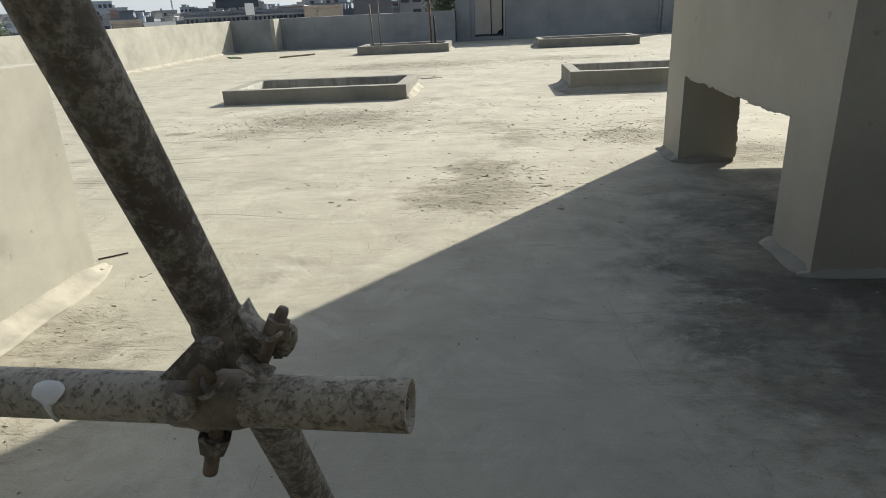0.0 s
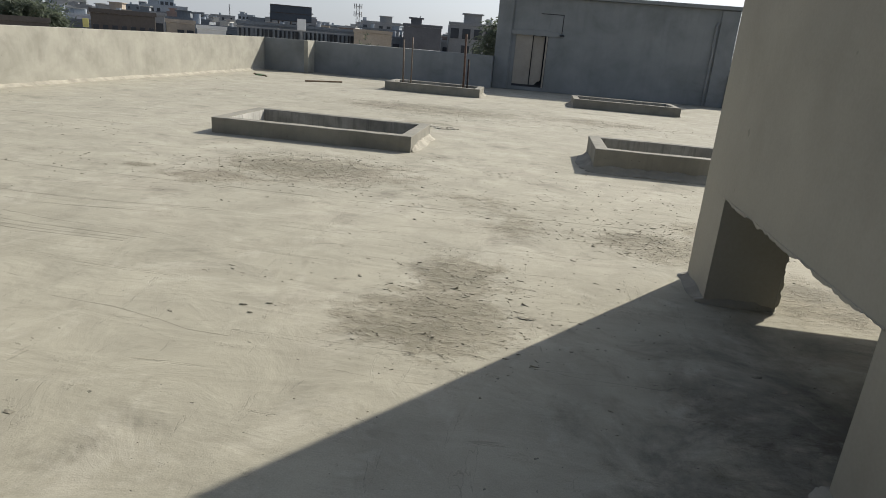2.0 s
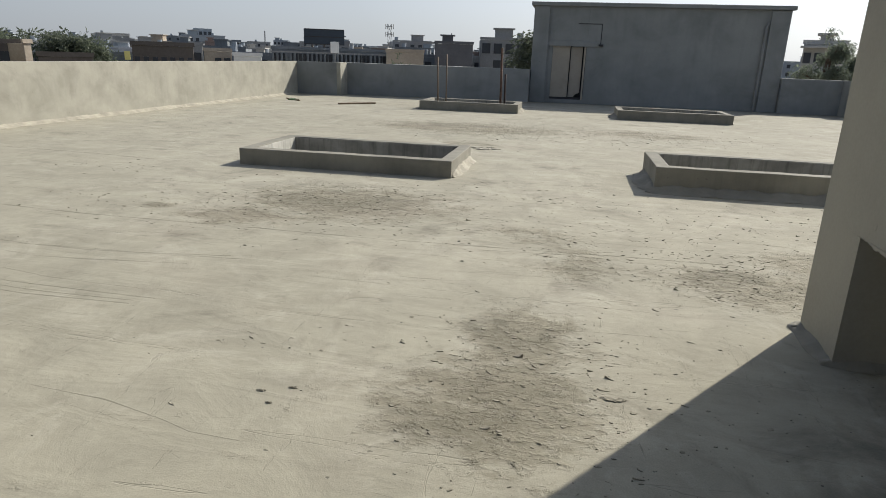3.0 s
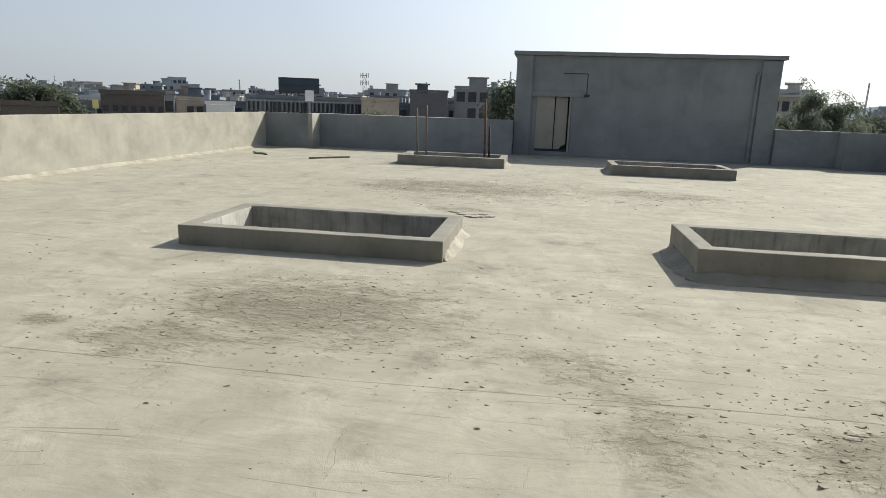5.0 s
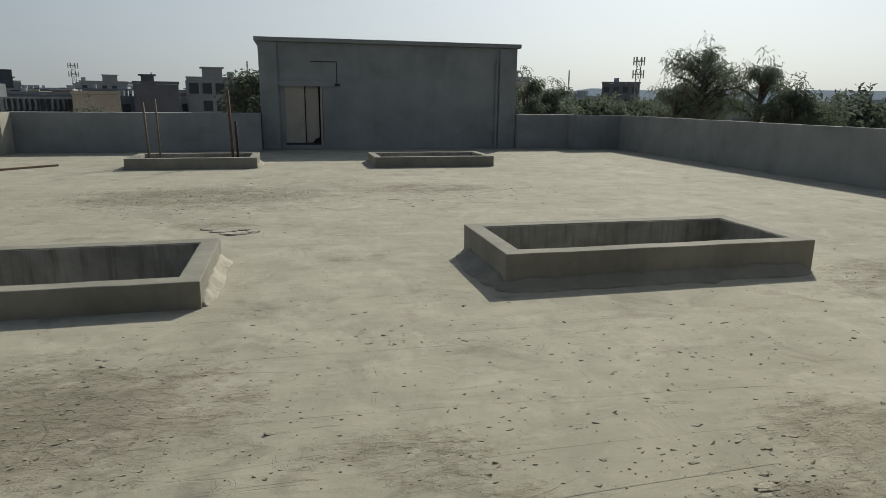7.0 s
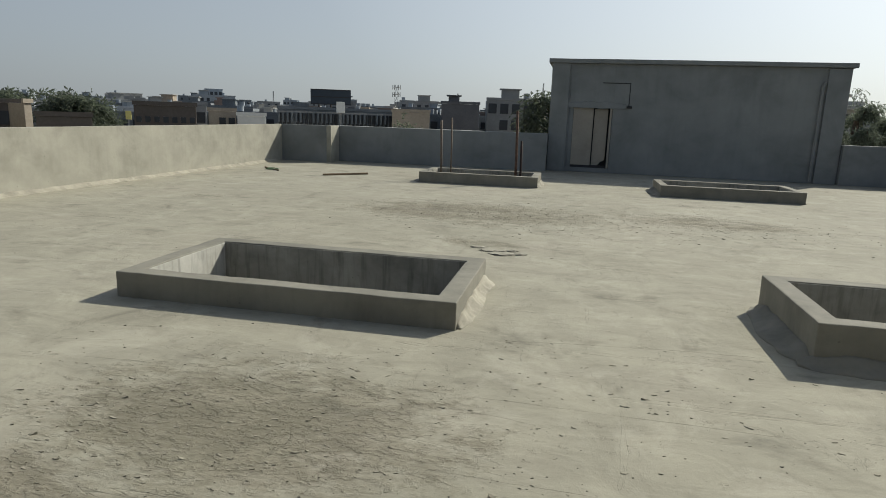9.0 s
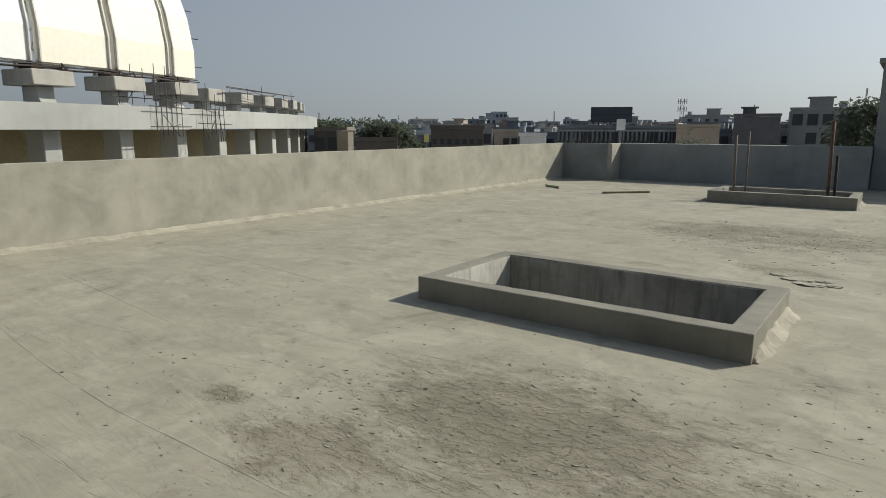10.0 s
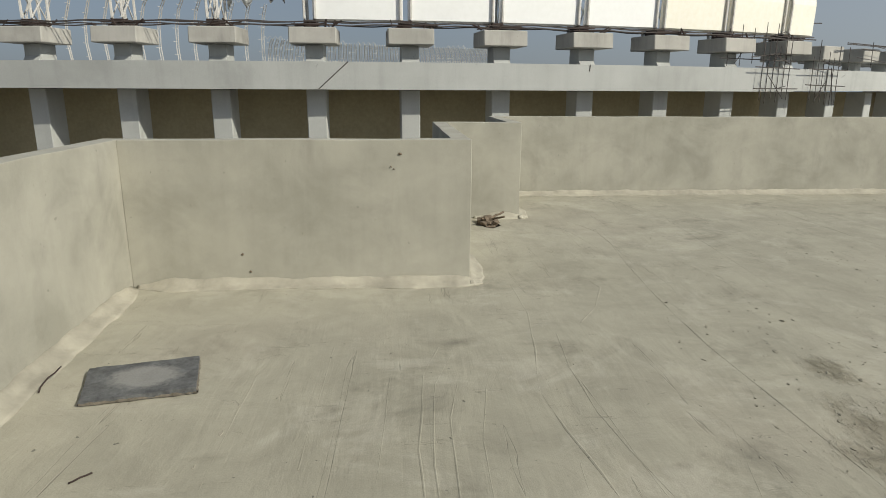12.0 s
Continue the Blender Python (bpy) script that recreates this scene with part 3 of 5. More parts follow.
def kerb(key, sides):
    x0, x1, y0, y1, h = KERBS[key]
    e = thing("roof_opening_kerb", "low grey cement kerb round a rectangular roof opening", "kerb", (x0, y0, 0), group="roof opening kerbs")
    lx, ly = x1 - x0, y1 - y0
    part("kerb_wall", kerb_ring(lx, ly, h), KERB, e)
    for a, b, c, d in ((RIM, lx - RIM, RIM, RIM + 0.012), (RIM, lx - RIM, ly - RIM - 0.012, ly - RIM), (RIM, RIM + 0.012, RIM + 0.012, ly - RIM - 0.012), (lx - RIM - 0.012, lx - RIM, RIM + 0.012, ly - RIM - 0.012)):
        # only shaft A's sun-facing west face takes the brightened lining
        part("shaft_lining", rough_box(a, b, c, d, -3.19, h - 0.012, 0.002, 0.4, 0.0015), SUNLITLINING if key == "A" and b < 0.3 else LINING, e, "pale drip-stained plaster lining of the shaft")
    for s in sides:
        w, hh = (0.105, 0.085) if s == "r" else (0.17, 0.09)
        seg = {"r": ((lx, 0.05, 0), (lx, ly, 0), (1, 0, 0)), "l": ((0, -0.02, 0), (0, ly, 0), (-1, 0, 0)), "f": ((-0.1, 0, 0), (lx - 0.05, 0, 0), (0, -1, 0))}[s]
        part("mortar_fillet", fillet(*seg, w, hh, 0.05, x0, None, 0.011), MORTAR if s == "r" else KERB, e, "rough hand-laid mortar along the kerb's foot", True)
    return e


kerb("A", "r")
kerb("B", "lfr")
kerb("C", "rl")
kerb("D", "lr")


def bar(name, label, foot, head, r, mat, cat="steel bar"):
    e = thing(name, label, cat, foot)
    v = Vector(head) - Vector(foot)
    mid = v * 0.5 + Vector((0.008, 0.004, 0))
    part("shaft", tube([(0, 0, 0), mid, v], r, 8), mat, e, smooth=True)
    return e


for foot, head, r, mat, lab in (((-3.86, 20.3, -0.5), (-3.9, 20.3, 1.46), 0.028, BOLT, "upright rusty steel pipe standing in a roof opening"),
                                ((-3.62, 20.3, -0.5), (-3.63, 20.3, 1.54), 0.022, BOLT, "thin upright rusty steel bar standing in a roof opening"),
                                ((-1.97, 20.3, -0.5), (-2.01, 20.3, 1.76), 0.034, RUST, "tall upright rusty brown pipe standing in a roof opening"),
                                ((-1.86, 20.3, -0.5), (-1.87, 20.3, 1.04), 0.03, RUSTDARK, "short dark rusty pipe standing in a roof opening")):
    bar("standing_pipe", lab, foot, head, r, mat, "pipe")

# ---------------------------------------------------------------- rooftop room
RY, RH = 24.9, 3.27
room = thing("rooftop_room", "grey plastered rooftop room with a projecting roof slab and a pale double door", "building", (-1.46, RY, 0))
RW = 6.88 + 1.46
DX0, DX1, DZ0, DZ1 = 0.60, 1.90, 0.14, 1.99


def room_parts():
    T = 0.2
    part("wall", rough_box(0, DX0, 0, T, 0.003, RH, 0.01, 0.5, 0.004), GREYWALL, room)
    part("wall", rough_box(DX1, RW, 0, T, 0.003, RH, 0.01, 0.5, 0.004), GREYWALL, room)
    part("wall", rough_box(DX0, DX1, 0, T, DZ1, RH, 0.004, 0.5, 0.002), GREYWALL, room)
    part("door_sill", rough_box(DX0, DX1, 0.0, T, 0.003, DZ0, 0.01, 0.4, 0.003), GREYWALL, room)
    part("wall", rough_box(0, T, T, 4.0, 0.003, RH, 0.01, 0.8, 0.004), GREYWALL, room)
    part("wall", rough_box(RW - T, RW, T, 4.0, 0.003, RH, 0.01, 0.8, 0.004), GREYWALL, room)
    part("wall", rough_box(T, RW - T, 3.8, 4.0, 0.003, RH, 0.01, 0.8, 0.004), GREYWALL, room)
    part("roof_slab", rough_box(-0.1, RW + 0.1, -0.12, 4.1, RH + 0.002, RH + 0.13, 0.015, 0.5, 0.005), GREYWALL, room, "thin projecting concrete roof slab")
    part("pilaster", rough_box(0.02, 0.55, -0.07, -0.002, 0.003, RH, 0.015, 0.5, 0.004), GREYWALL, room)
    part("pilaster", rough_box(RW - 0.62, RW - 0.02, -0.06, -0.002, 0.003, RH - 0.02, 0.015, 0.5, 0.004), GREYWALL, room)
    # ragged plaster over the door
    rnd = random.Random(14)
    bm = bmesh.new()
    cols = []
    for k in range(23):
        x = DX0 - 0.12 + (DX1 - DX0 + 0.5) * k / 22
        sag = 0.05 * math.sin(math.pi * k / 22) + rnd.uniform(-0.02, 0.02)
        cols.append([bm.verts.new((x, y, z)) for y, z in ((-0.002, DZ1 + 0.12 + sag), (-0.03, DZ1 + 0.10 + sag), (-0.035, DZ1 - 0.03 + rnd.uniform(-0.025, 0.02)), (-0.002, DZ1 - 0.03))])
    for a, b in zip(cols, cols[1:]):
        for i in range(3):
            bm.faces.new((a[i], a[i + 1], b[i + 1], b[i]))
    bmesh.ops.recalc_face_normals(bm, faces=bm.faces[:])
    part("lintel_band", bm, GREYWALL, room, "ragged plaster lintel over the door")
    fr = part("door_frame", rough_box(DX0, DX0 + 0.13, 0.05, 0.19, DZ0, DZ1, 0.008, 0.4, 0.004), GREYWALL, room, "grey plastered door frame")
    part("jamb", box(DX1 - 0.075, DX1 - 0.015, 0.0, 0.14, DZ0, DZ1, 0.006), DOORPAINT, fr)
    part("threshold", box(DX0 + 0.131, DX1 - 0.08, 0.05, 0.14, DZ0, DZ0 + 0.07, 0.005), DARKGAP, fr)
    mid = DX0 + 0.74
    a = part("door_leaf", box(DX0 + 0.135, mid, 0.06, 0.10, DZ0 + 0.075, DZ1 - 0.012, 0.004), DOORPAINT, room, "cream painted plain door leaf")
    part("handle", tube([(mid - 0.06, 0.055, 0.9), (mid - 0.06, 0.02, 0.9), (mid - 0.06, 0.02, 1.05), (mid - 0.06, 0.055, 1.05)], 0.009, 6), DOORPAINT, a)
    bm = bmesh.new()
    x0, x1, z0, z1 = mid + 0.035, DX1 - 0.125, DZ0 + 0.078, DZ1 - 0.05
    outline = [(x0, z0), (x1 - 0.22, z0), (x1 - 0.17, z0 + 0.05), (x1 - 0.12, z0 + 0.12), (x1 - 0.04, z0 + 0.14), (x1, z0 + 0.19), (x1, z1), (x0, z1)]
    front, back = [[bm.verts.new((x, y, z)) for x, z in outline] for y in (0.12, 0.16)]
    bm.faces.new(front)
    bm.faces.new(back[::-1])
    for k in range(len(outline)):
        q = (k + 1) % len(outline)
        bm.faces.new((front[k], back[k], back[q], front[q]))
    bmesh.ops.recalc_face_normals(bm, faces=bm.faces[:])
    part("door_leaf", bm, DOORPAINT, room, "cream painted narrow door leaf, broken at the bottom corner")
    # near-black sheet puts the room's inner shade into colour
    part("back_panel", box(DX0, DX1, 0.32, 0.35, 0.01, DZ1, 0.003), DARKGAP, room, "near-black panel standing in for the unlit interior behind the door")
    # groove of an old chase over the door
    part("chase", box(1.55, 2.37, -0.018, -0.002, 2.70, 2.725, 0.003), DARKGAP, room)
    part("chase", box(2.345, 2.37, -0.018, -0.002, 2.05, 2.698, 0.003), DARKGAP, room)
    part("bracket", box(2.29, 2.45, -0.09, -0.002, 1.98, 2.045, 0.01), DARKGAP, room)
    part("downpipe", tube([(RW - 0.72, -0.05, 0.05), (RW - 0.72, -0.05, 2.75), (RW - 0.66, -0.05, 2.86)], 0.045, 8), GREYWALL, room, "grey painted rainwater downpipe")


room_parts()

# ---------------------------------------------------------------- raised tank block on legs
TX0, TX1, TY0, TY1, TZ = 1.57, 5.4, 2.11, 5.02, 0.70
tank = thing("raised_water_tank", "tall plastered concrete water tank raised on four stub legs", "water tank", (TX0, TY0, 0))
TL, TB = TX1 - TX0, TY1 - TY0
part("tank_body", rough_box(0, TL, 0, TB, TZ, 5.2, 0.0, 0.25, 0.003, 1.2), TANKWALL, tank)
for a, b, c, d in ((0, 0.45, 0, 0.46), (0, 0.45, TB - 0.51, TB), (TL - 0.45, TL, 0, 0.46), (TL - 0.45, TL, TB - 0.51, TB)):
    leg = part("leg", rough_box(a, b, c, d, 0.002, TZ - 0.0005, 0.0, 0.2, 0.003, 1.2), TANKWALL, tank)
    bmf = fillet((a + 0.01, c, 0), (a + 0.01, d + 0.06, 0), (-1, 0, 0), 0.075, 0.04, 0.02, a + c)
    fillet((a - 0.05, d - 0.01, 0), (b, d - 0.01, 0), (0, 1, 0), 0.05, 0.04, 0.04, c, bmf)
    fillet((a - 0.05, c + 0.01, 0), (b, c + 0.01, 0), (0, -1, 0), 0.05, 0.04, 0.04, c + 2, bmf)
    for v in bmf.verts:
        if v.co.z > 0.004:
            v.co += 0.011 * noise.noise_vector(v.co * 9) + 0.007 * noise.noise_vector(v.co * 27)
    part("mortar_fillet", bmf, KERB, leg, "rough mortar at the leg's foot", True)



def ragged_edge(start, end, thick, drop, seed):
    """A chipped plaster lip that hangs below an edge, its lower rim broken."""
    rnd = random.Random(seed)
    bm = bmesh.new()
    run, n = end - start, int((end - start).length / 0.016)
    level = 0.5
    cols = []
    for k in range(n + 1):
        level = min(1.0, max(0.05, level + rnd.uniform(-0.45, 0.45)))
        p = start + run * (k / n)
        cols.append([bm.verts.new(p + o) for o in (Vector((0, 0, 0)), drop * level, drop * level + thick, thick)])
    for a, b in zip(cols, cols[1:]):
        for i in range(4):
            bm.faces.new((a[i], a[(i + 1) % 4], b[(i + 1) % 4], b[i]))
    bm.faces.new(cols[0])
    bm.faces.new(cols[-1][::-1])
    bmesh.ops.recalc_face_normals(bm, faces=bm.faces[:])
    return bm


part("plaster_lip", ragged_edge(Vector((-0.004, 0.44, TZ + 0.004)), Vector((-0.004, TB - 0.49, TZ + 0.004)), Vector((0.03, 0, 0)), Vector((0, 0, -0.02)), 3), TANKWALL, tank, "chipped plaster lip over the opening")
part("plaster_lip", ragged_edge(Vector((0.445, TB - 0.514, 0.03)), Vector((0.445, TB - 0.514, TZ)), Vector((0, 0.03, 0)), Vector((0.022, 0, 0)), 5), TANKWALL, tank)

# ---------------------------------------------------------------- scaffold
POST_LOW, POST_HIGH = Vector((-0.183, -0.254, 0.808)), Vector((-0.210, -0.431, 1.275))
PIPE_L, PIPE_R = Vector((-0.408, -0.377, 0.993)), Vector((-0.013, -0.4045, 0.9995))
scaf = thing("scaffold", "rusty cement-splashed scaffold tubes joined by a bolted steel coupler", "scaffold", (-0.1, -0.1, 0))
OFF = Vector((-0.1, -0.1, 0))


def pipe_bm(a, b, r=0.0242, wall=0.0036, sides=28):
    """A hollow tube with open ends."""
    bm = bmesh.new()
    d = (b - a).normalized()
    s = d.orthogonal().normalized()
    u = d.cross(s)
    rings = []
    k = 14
    for i in range(k + 1):
        rings.append((a.lerp(b, i / k), r))
    rings += [(b, r - wall), (b.lerp(a, 0.25), r - wall)]
    rows = []
    for p, rr in rings:
        rows.append([bm.verts.new(p + rr * (1 + 0.012 * noise.noise(p * 30)) * (math.cos(t) * s + math.sin(t) * u)) for t in (2 * math.pi * q / sides for q in range(sides))])
    for x, y in zip(rows, rows[1:]):
        for q in range(sides):
            bm.faces.new((x[q], x[(q + 1) % sides], y[(q + 1) % sides], y[q]))
    bm.faces.new(rows[-1])
    bm.faces.new(rows[0][::-1])
    bmesh.ops.recalc_face_normals(bm, faces=bm.faces[:])
    return bm


def scaffold_parts():
    d = (POST_HIGH - POST_LOW).normalized()
    low = POST_LOW - d * (POST_LOW.z - 0.01) / d.z
    high = POST_HIGH + d * 0.9
    part("standard_tube", pipe_bm(low - OFF, high - OFF, 0.0234), STEEL, scaf, "leaning rusty scaffold tube", True)
    h = (PIPE_R - PIPE_L).normalized()
    ledger = part("ledger_tube", pipe_bm(PIPE_L - h * 1.6 - OFF, PIPE_R - OFF, 0.0232), CRUSTED, scaf, "level scaffold tube with a white paint splash", True)
    # second standard that carries the far end of the ledger
    end = PIPE_L - h * 1.45
    part("standard_tube", pipe_bm(Vector((end.x, end.y + 0.052, 0.01)) - OFF, Vector((end.x - 0.05, end.y + 0.052, 2.1)) - OFF), STEEL, scaf, "", True)
    # coupler: two shells round the tubes, wings, straps and bolts
    axis_p = POST_LOW + d * ((1.0 - POST_LOW.z) / d.z)
    ch = Vector((-0.192, PIPE_L.lerp(PIPE_R, 0.54).y, PIPE_L.lerp(PIPE_R, 0.54).z))
    shell = tube([ch + h * t - OFF for t in (-0.034, -0.031, -0.012, 0.012, 0.028, 0.033)], 0.026, 22, radii=(0.0236, 0.0258, 0.0268, 0.0268, 0.0256, 0.0236))
    for v in shell.verts:
        v.co += 0.0012 * noise.noise_vector(v.co * 70)
    cp = part("coupler", shell, COUPLER, scaf, "forged steel scaffold coupler, rusty and cement-caked", True)
    up = axis_p + d * 0.035
    part("coupler_shell", tube([up + d * t - OFF for t in (-0.034, -0.026, -0.008, 0.018, 0.026)], 0.028, 22, radii=(0.036, 0.0305, 0.0272, 0.0258, 0.0236)), COUPLER, cp, "", True)

    def slab_plate(pts, depth, bevel=0.0015):
        """A flat forging: an outline in x and z, thickened along y."""
        bm = bmesh.new()
        f, k = [[bm.verts.new(Vector((x, y + o, z)) - OFF) for x, y, z in pts] for o in (-depth / 2, depth / 2)]
        bm.faces.new(f)
        bm.faces.new(k[::-1])
        for i in range(len(pts)):
            j = (i + 1) % len(pts)
            bm.faces.new((f[i], k[i], k[j], f[j]))
        bmesh.ops.recalc_face_normals(bm, faces=bm.faces[:])
        bmesh.ops.bevel(bm, geom=bm.edges[:], offset=bevel, segments=2, affect="EDGES")
        return bm

    def ribbon(pts, wide, thick):
        """A bent steel strap: a line in x and z, wide along y."""
        bm = bmesh.new()
        rows = []
        pts = [Vector(p) for p in pts]
        for i, p in enumerate(pts):
            t = (pts[min(i + 1, len(pts) - 1)] - pts[max(i - 1, 0)]).normalized()
            nrm = Vector((-t.z, 0, t.x))
            rows.append([bm.verts.new(p + nrm * a * thick / 2 + Vector((0, b * wide / 2, 0)) - OFF) for a, b in ((-1, -1), (1, -1), (1, 1), (-1, 1))])
        for x, y in zip(rows, rows[1:]):
            for i in range(4):
                bm.faces.new((x[i], x[(i + 1) % 4], y[(i + 1) % 4], y[i]))
        bm.faces.new(rows[0])
        bm.faces.new(rows[-1][::-1])
        bmesh.ops.recalc_face_normals(bm, faces=bm.faces[:])
        bmesh.ops.bevel(bm, geom=bm.edges[:], offset=thick * 0.2, segments=1, affect="EDGES")
        return bm

    part("wing", slab_plate([(-0.186, -0.405, 1.066), (-0.196, -0.408, 1.057), (-0.210, -0.412, 1.044), (-0.221, -0.416, 1.034), (-0.190, -0.416, 1.035), (-0.164, -0.412, 1.043), (-0.168, -0.405, 1.062)], 0.016, 0.003), STEEL, cp)
    part("strap", ribbon([(-0.149, -0.392, 1.090), (-0.144, -0.398, 1.084), (-0.138, -0.403, 1.077), (-0.130, -0.405, 1.070), (-0.121, -0.405, 1.069), (-0.112, -0.403, 1.074)], 0.024, 0.0035), CRUSTED, cp, "", True)
    part("flap", ribbon([(-0.150, -0.412, 1.052), (-0.142, -0.414, 1.046), (-0.134, -0.416, 1.040), (-0.124, -0.416, 1.037)], 0.020, 0.0045), CRUSTED, cp, "", True)
    part("clasp", slab_plate([(-0.131, -0.395, 1.042), (-0.118, -0.395, 1.041), (-0.108, -0.395, 1.052), (-0.106, -0.395, 1.070), (-0.120, -0.395, 1.072)], 0.014, 0.003), STEEL, cp)
    part("rear_flange", slab_plate([(-0.160, -0.395, 1.046), (-0.128, -0.395, 1.046), (-0.132, -0.395, 1.070), (-0.148, -0.395, 1.088), (-0.160, -0.395, 1.076)], 0.012, 0.003), STEEL, cp)
    # upper bolt with nut
    b0, b1 = Vector((-0.133, -0.408, 1.046)), Vector((-0.111, -0.402, 1.091))
    part("bolt", tube([b0 - OFF, b0.lerp(b1, 0.93) - OFF, b1 - OFF], 0.0052, 10, radii=(0.0052, 0.0052, 0.004)), BOLT, cp, "rusty bolt", True)
    part("nut", tube([b0.lerp(b1, 0.56) - OFF, b0.lerp(b1, 0.78) - OFF], 0.0105, 6), BOLT, cp)
    # lower bolt that hangs under the ledger, with the belly of the shell over it
    belly = bmesh.new()
    bmesh.ops.create_icosphere(belly, subdivisions=3, radius=1.0)
    for v in belly.verts:
        q = v.co.copy()
        v.co = Vector((-0.190 + q.x * 0.034, -0.398 + q.y * 0.022, 0.992 + q.z * 0.021)) - OFF + 0.002 * noise.noise_vector(q * 3)
    part("belly", belly, COUPLER, cp, "", True)
    c0, c1 = Vector((-0.183, -0.41, 0.984)), Vector((-0.199, -0.41, 0.931))
    part("bolt", tube([c0 - OFF, c1 - OFF], 0.0068, 10), BOLT, cp, "rusty bolt", True)
    part("nut", tube([c0.lerp(c1, 0.22) - OFF, c0.lerp(c1, 0.40) - OFF, c0.lerp(c1, 0.56) - OFF], 0.0125, 6, radii=(0.0155, 0.0135, 0.0115)), STEEL, cp)
    # hex head on the ledger's face and the swivel loop over it
    aim = Vector((-0.25, -0.82, 0.45)).normalized()
    n0 = Vector((-0.204, -0.416, 1.006))
    part("bolt_head", tube([n0 - OFF, n0 + aim * 0.012 - OFF, n0 + aim * 0.014 - OFF], 0.0125, 6, radii=(0.0125, 0.0125, 0.0105)), CRUSTED, cp)
    loop = [Vector(p) - OFF for p in ((-0.190, -0.418, 1.018), (-0.189, -0.424, 1.030), (-0.186, -0.424, 1.041), (-0.181, -0.422, 1.046), (-0.177, -0.418, 1.041), (-0.178, -0.414, 1.030))]
    part("swivel_loop", tube(loop, 0.005, 10), BOLT, cp, "", True)
    part("lip", ribbon([(-0.192, -0.418, 1.022), (-0.184, -0.421, 1.018), (-0.176, -0.421, 1.021), (-0.168, -0.418, 1.029)], 0.008, 0.003), CRUSTED, cp, "", True)
    # dried white paint on the ledger
    bm = bmesh.new()
    base = PIPE_L.lerp(PIPE_R, 0.175)
    rows = []
    for i in range(17):
        u = (i / 16 - 0.5)
        row = []
        for j in range(9):
            v = (j / 8 - 0.5)
            width = 0.0165 * (0.5, 0.85, 1.0, 1.0, 0.92, 0.72, 0.46, 0.24, 0.14)[j] * (1 + 0.3 * noise.noise(Vector((j * 0.9, 3.0 + i, 0))))
            a = math.radians(62 - (v + 0.5) * 62)
            nrm = Vector((0, -math.cos(a), math.sin(a)))
            p = base + h * (u * 2 * width) + nrm * (0.0238 + 0.0012 * (1 - 4 * u * u))
            row.append(bm.verts.new(p - OFF))
        rows.append(row)
    for a, b in zip(rows, rows[1:]):
        for j in range(8):
            bm.faces.new((a[j], a[j + 1], b[j + 1], b[j]))
    part("paint_splash", bm, WHITEPAINT, ledger, "dried white paint splash", True)
    drip = [base + h * 0.001 + Vector((0, -math.cos(a), math.sin(a))) * 0.0242 - OFF for a in (0.2, -0.1, -0.4, -0.7)]
    part("paint_drip", tube(drip, 0.0016, 6, radii=(0.004, 0.002, 0.0018, 0.0024)), WHITEPAINT, ledger, "", True)


scaffold_parts()

# ---------------------------------------------------------------- loose things on the roof


def board_on_floor():
    e = thing("fibre_board", "dark grey weathered board lying flat with a pale cement smear", "board", (-3.86, 2.83, 0.0), 0)
    bm = bmesh.new()
    quad = [Vector(p) for p in ((0.26, -0.22, 0), (-0.13, -0.34, 0), (-0.25, 0.21, 0), (0.15, 0.31, 0))]
    top = [bm.verts.new(p + Vector((0, 0, 0.026 + 0.005 * k))) for k, p in enumerate(quad)]
    bot = [bm.verts.new(p + Vector((0, 0, 0.004))) for p in quad]
    bm.faces.new(top)
    bm.faces.new(bot[::-1])
    for k in range(4):
        bm.faces.new((top[k], bot[k], bot[(k + 1) % 4], top[(k + 1) % 4]))
    bmesh.ops.recalc_face_normals(bm, faces=bm.faces[:])
    bmesh.ops.subdivide_edges(bm, edges=bm.edges[:], cuts=7, use_grid_fill=True)
    for v in bm.verts:
        v.co += 0.005 * noise.noise_vector(v.co * 14) * (1 if v.co.z > 0.01 else 0.2)
    part("board_sheet", bm, BOARD, e)
    rnd = random.Random(6)
    for k in range(4):
        fr = bmesh.new()
        p, q = quad[k], quad[(k + 1) % 4]
        out = Vector(((q - p).y, -(q - p).x, 0)).normalized()
        if out.dot(p) < 0:
            out = -out
        cols = []
        for i in range(31):
            c = p.lerp(q, i / 30) - out * 0.008
            w = rnd.uniform(0.009, 0.017)
            cols.append([fr.verts.new(c + o) for o in (Vector((0, 0, 0.006)), out * w + Vector((0, 0, 0.006)), out * (w * 0.8) + Vector((0, 0, rnd.uniform(0.012, 0.022))), Vector((0, 0, 0.022)))])
        for a, b in zip(cols, cols[1:]):
            for i in range(4):
                fr.faces.new((a[i], a[(i + 1) % 4], b[(i + 1) % 4], b[i]))
        bmesh.ops.recalc_face_normals(fr, faces=fr.faces[:])
        part("frayed_edge", fr, BOARDEDGE, e, "frayed tan fibre edge")


board_on_floor()


def stick(name, label, a, b, r, mat, cat="stick", bend=0.0):
    e = thing(name, label, cat, (a[0], a[1], 0))
    v = Vector(b) - Vector(a)
    pts = [v * t + Vector((bend * math.sin(t * 9), bend * math.cos(t * 7) * 0.6, r + 0.002 + (a[2] + (b[2] - a[2]) * t))) for t in (0, 0.25, 0.5, 0.75, 1)]
    part("rod", tube(pts, r, 7), mat, e, smooth=True)


def timber():
    a, b = Vector((-6.75, 19.55, 0)), Vector((-5.87, 20.43, 0))
    e = thing("timber_batten", "long weathered wooden batten lying on the roof", "timber", a, math.degrees(math.atan2((b - a).y, (b - a).x)))
